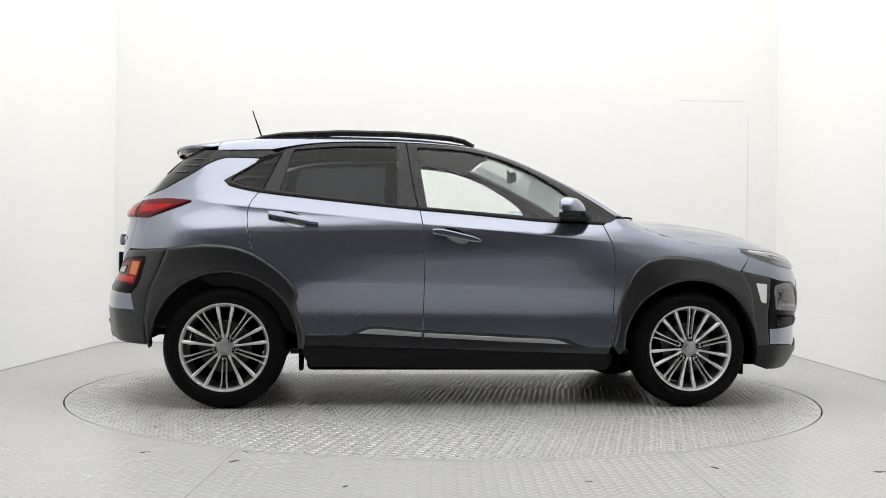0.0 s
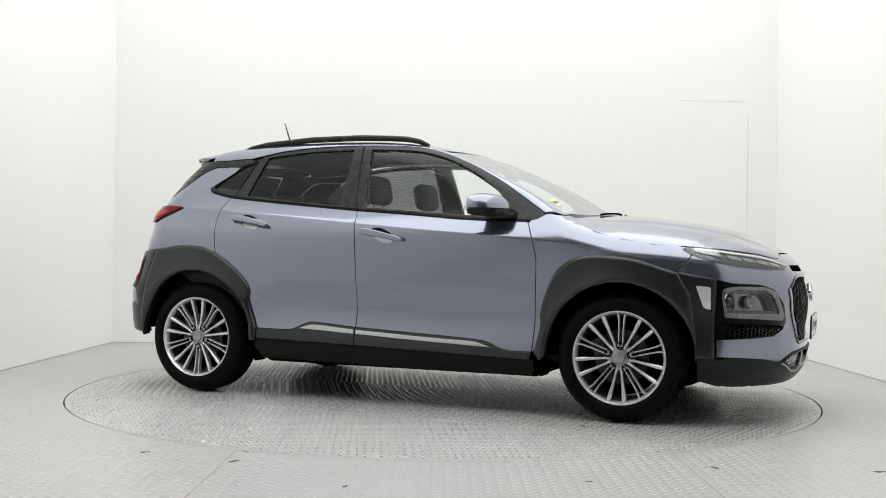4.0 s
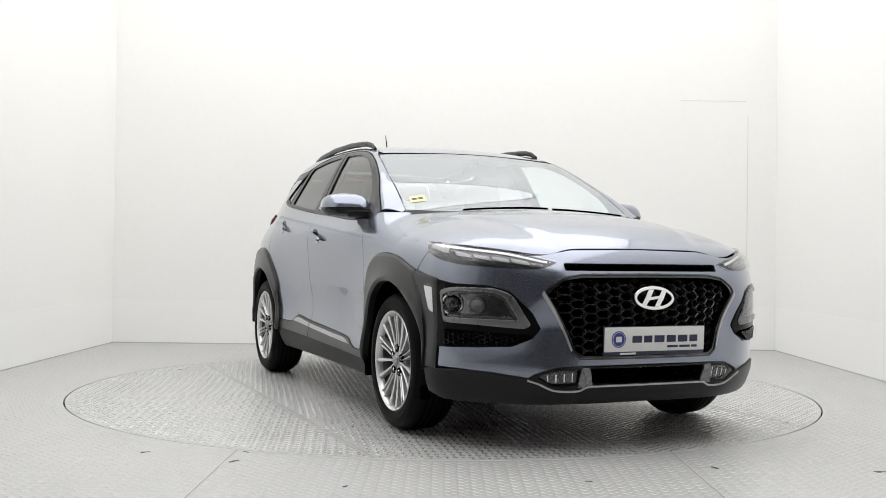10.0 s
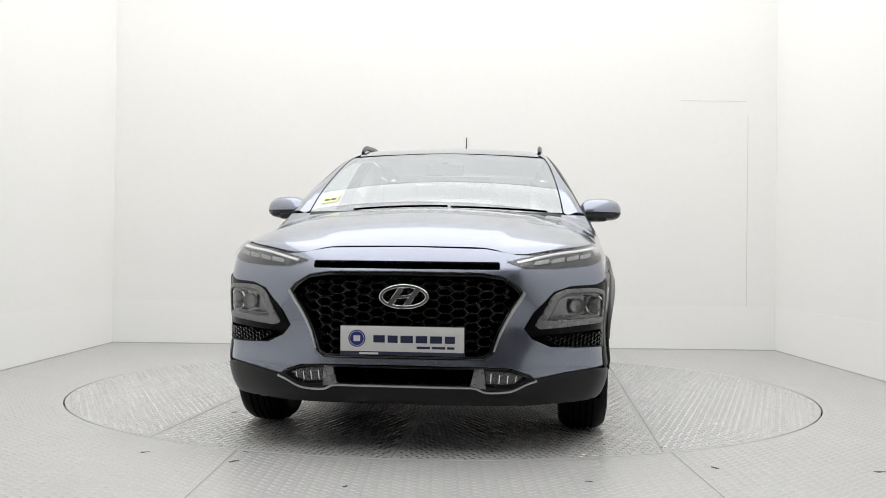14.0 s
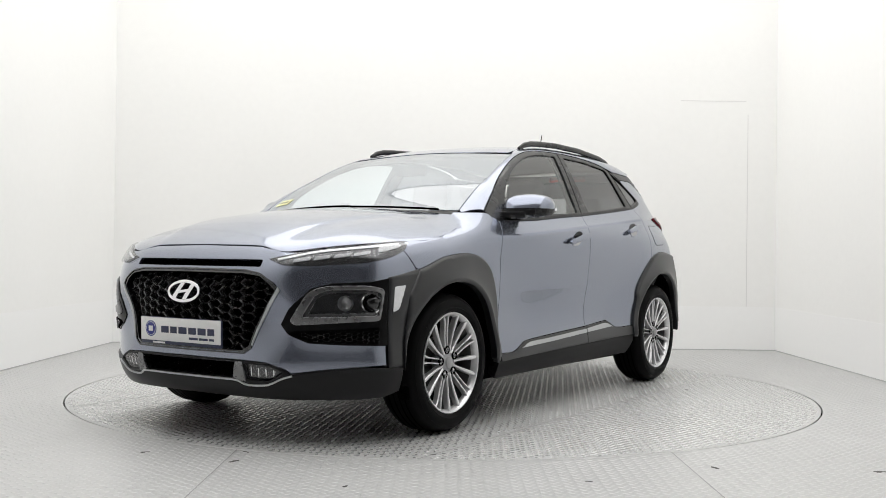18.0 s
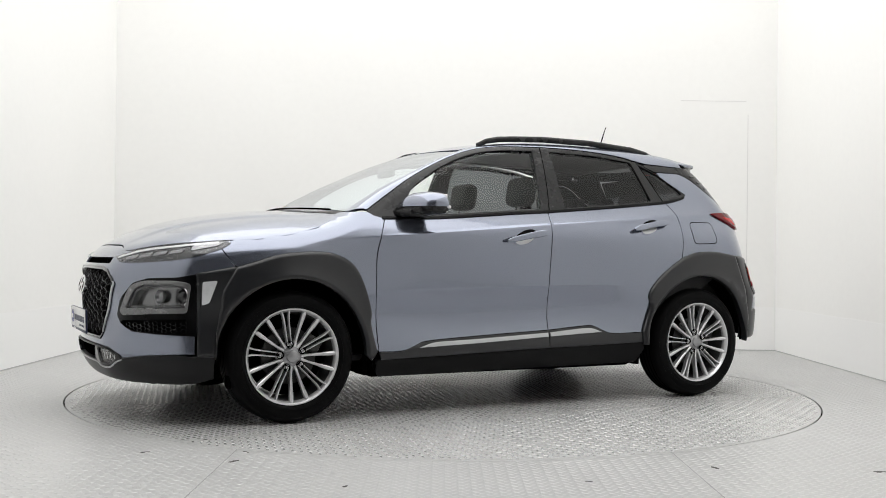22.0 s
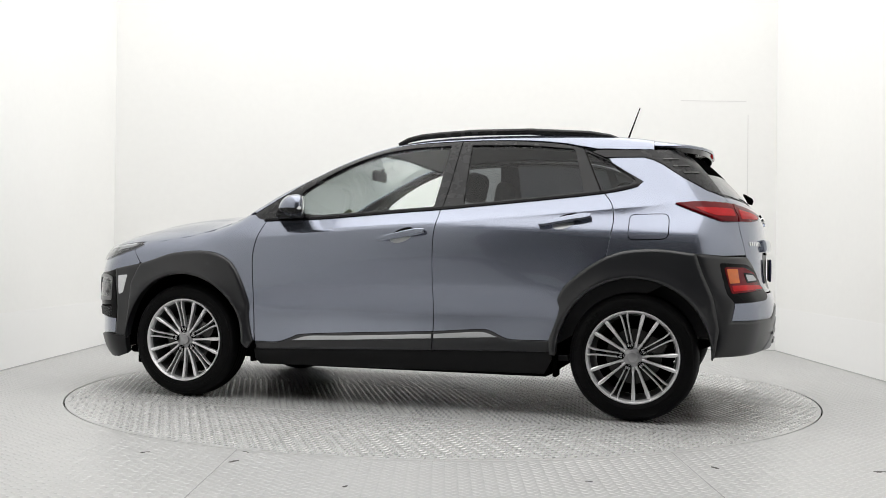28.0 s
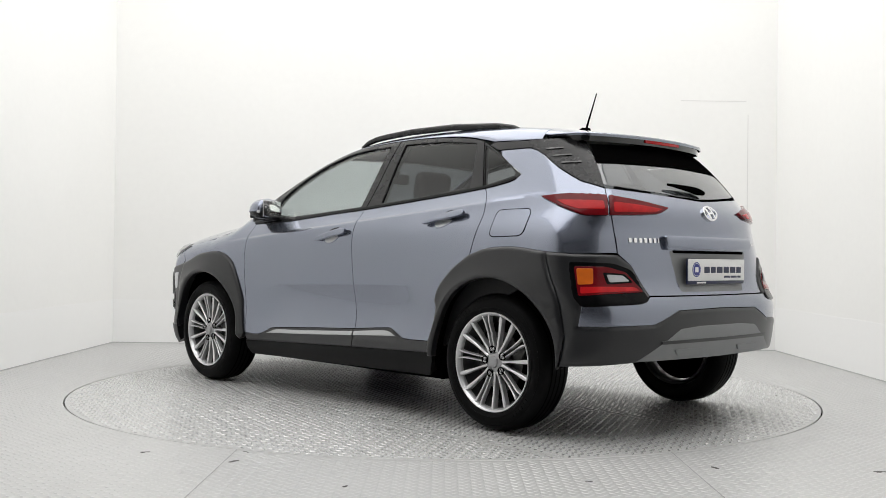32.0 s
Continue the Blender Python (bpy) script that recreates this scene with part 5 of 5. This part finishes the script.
patch("lamp_element", rounded([(4.456, 1.095), (4.598, 1.082), (4.720, 1.068), (4.660, 1.052), (4.454, 1.050)], .01), RED, car, off=.0155, depth=.004, step=.02)
bz = rounded([(4.263, .822), (4.446, .816), (4.529, .785), (4.602, .642), (4.562, .628), (4.318, .616), (4.285, .655)], .02)
patch("lamp_bezel", bz, TRIM, car, off=.014, depth=.02, step=.02, bev=.005)
patch("rear_lamp", rounded([(4.285, .797), (4.413, .797), (4.497, .772), (4.574, .678), (4.306, .662)], .012), REDD, car, off=.018, depth=.01, step=.02, label="red and amber rear bumper lamp")
patch("lamp_element", rounded([(4.295, .788), (4.359, .788), (4.359, .715), (4.303, .712)], .008), AMBER, car, off=.0205, depth=.006, step=.02, label="amber indicator lens")
patch("lamp_element", rounded([(4.396, .770), (4.490, .764), (4.528, .722), (4.412, .712)], .010), TRIM, car, off=.0205, depth=.006, step=.02)
patch("lamp_element", rounded([(4.411, .760), (4.481, .756), (4.510, .728), (4.422, .722)], .008), mat("clear_reversing_lens", (.42, .43, .45), .15, .3, coat=.3, vary=.1, scale=60), car, off=.0225, depth=.004, step=.02, label="clear reversing lens")
patch("lamp_element", rounded([(4.312, .702), (4.530, .700), (4.554, .682), (4.314, .672)], .006), RED, car, off=.0205, depth=.004, step=.02)
soft_patch("tailgate_grip", rounded([(4.705, .946), (4.720, .882), (2 * SE - 4.720, .882), (2 * SE - 4.705, .946)], .015), PAINT, car, .012, .022, off=.030, depth=.035, sides=(1,), step=.02, bev=.001, label="body-coloured tailgate grip bar")
patch("plate_recess", rounded([(4.750, .876), (4.822, .682), (2 * SE - 4.822, .682), (2 * SE - 4.750, .876)], .015), GREYP, car, off=.0015, depth=.004, sides=(1,), step=.03)
patch("recess_shade", rounded([(4.770, .880), (4.778, .866), (2 * SE - 4.778, .866), (2 * SE - 4.770, .880)], .004), MATTB, car, off=.003, depth=.004, sides=(1,), step=.03)
x = 4.522
for w in (.015, .015, .015, .015, .015, .015, .006):
    patch("tailgate_script", rounded([(x, .912), (x + w, .912), (x + w, .934), (x, .934)], .003), CHROME, car, off=.004, depth=.005, sides=(1,), step=.02)
    x += w + .0115
x = 2 * SE - 4.66
for w in (.015, .015, .015, .015):
    patch("tailgate_script", rounded([(x, .912), (x + w, .912), (x + w, .934), (x, .934)], .003), CHROME, car, off=.004, depth=.005, sides=(1,), step=.02)
    x += w + .0115
for k, zz in enumerate((1.372, 1.335, 1.298)):
    patch("vent_rib", strip([(4.09 + .055 * k, zz - .004), (4.20 + .055 * k, zz)], .008), GLOSSB, car, off=.006, depth=.008, step=.02)
bm = bmesh.new()
q, n = on_belt([(SE + .05, 1.158), (SE - .02, 1.166), (SE - .12, 1.178), (SE - .27, 1.190)])
tube_bm(bm, [tuple(a + b * .020) for a, b in zip(q, n)], [.012, .020, .013, .006], 8)
part("rear_wiper", bm, MATTB, car, "black rear wiper")
bm = bmesh.new()
box_bm(bm, -1.668, -1.655, -.15, .15, 1.425, 1.442, .003)
part("high_brake_lamp", bm, RED, car, "slim red high brake lamp")
patch("gate_joint", strip(cr([(SE - .02, .665), (4.95, .664), (4.617, .664)]), .006), MATTB, car, off=.001, depth=.003, step=.03)

patch("rear_window_band", rear_both([(SE, 1.425), (4.362, 1.398), (4.395, 1.296), (4.60, 1.300), (SE, 1.305)]), MATTB, car, off=.0005, depth=.003, sides=(1,), bev=0, label="black printed border of the rear window")
patch("skid_rib", rounded([(4.66, .462), (4.66, .446), (2 * SE - 4.66, .446), (2 * SE - 4.66, .462)], .004), CLAD, car, off=.020, depth=.006, sides=(1,), step=.03)
for a in (4.74, 2 * SE - 4.95):
    patch("skid_rib", rounded([(a, .418), (a + .02, .392), (a + .19, .392), (a + .21, .418)], .01), GREYP, car, off=.024, depth=.01, sides=(1,), step=.03, bev=.003)


# ---------------------------------------------------------------- what moves
def motions():
    """The turntable and the car on it turn together."""
    turn = [(0, 6.21), (1, -1.01), (2, -8.25), (3, -15.51), (4.5, -26.32), (6, -37.13), (7, -44.5), (8, -51.78), (9, -59.0), (10, -66.35), (11, -73.67), (12, -81.0), (13, -88.25),
            (14, -95.5), (15.5, -106.1), (17, -116.45), (18, -123.52), (19, -130.61), (20, -137.91), (21, -145.2), (22, -152.45), (23, -159.75), (24, -167.1),
            (25, -174.5), (26.5, -185.5), (28, -196.5), (29, -203.95), (30, -211.34), (31, -218.66), (32, -225.91)]
    ox, oy = .0181, .039
    walk(turntable, [(t, pose(0, 0, 0, 0, 0, a)) for t, a in turn])
    walk(car, [(t, pose(ox * math.cos(radians(a)) - oy * math.sin(radians(a)), ox * math.sin(radians(a)) + oy * math.cos(radians(a)), .0016, 0, 0, a)) for t, a in turn])


motions()
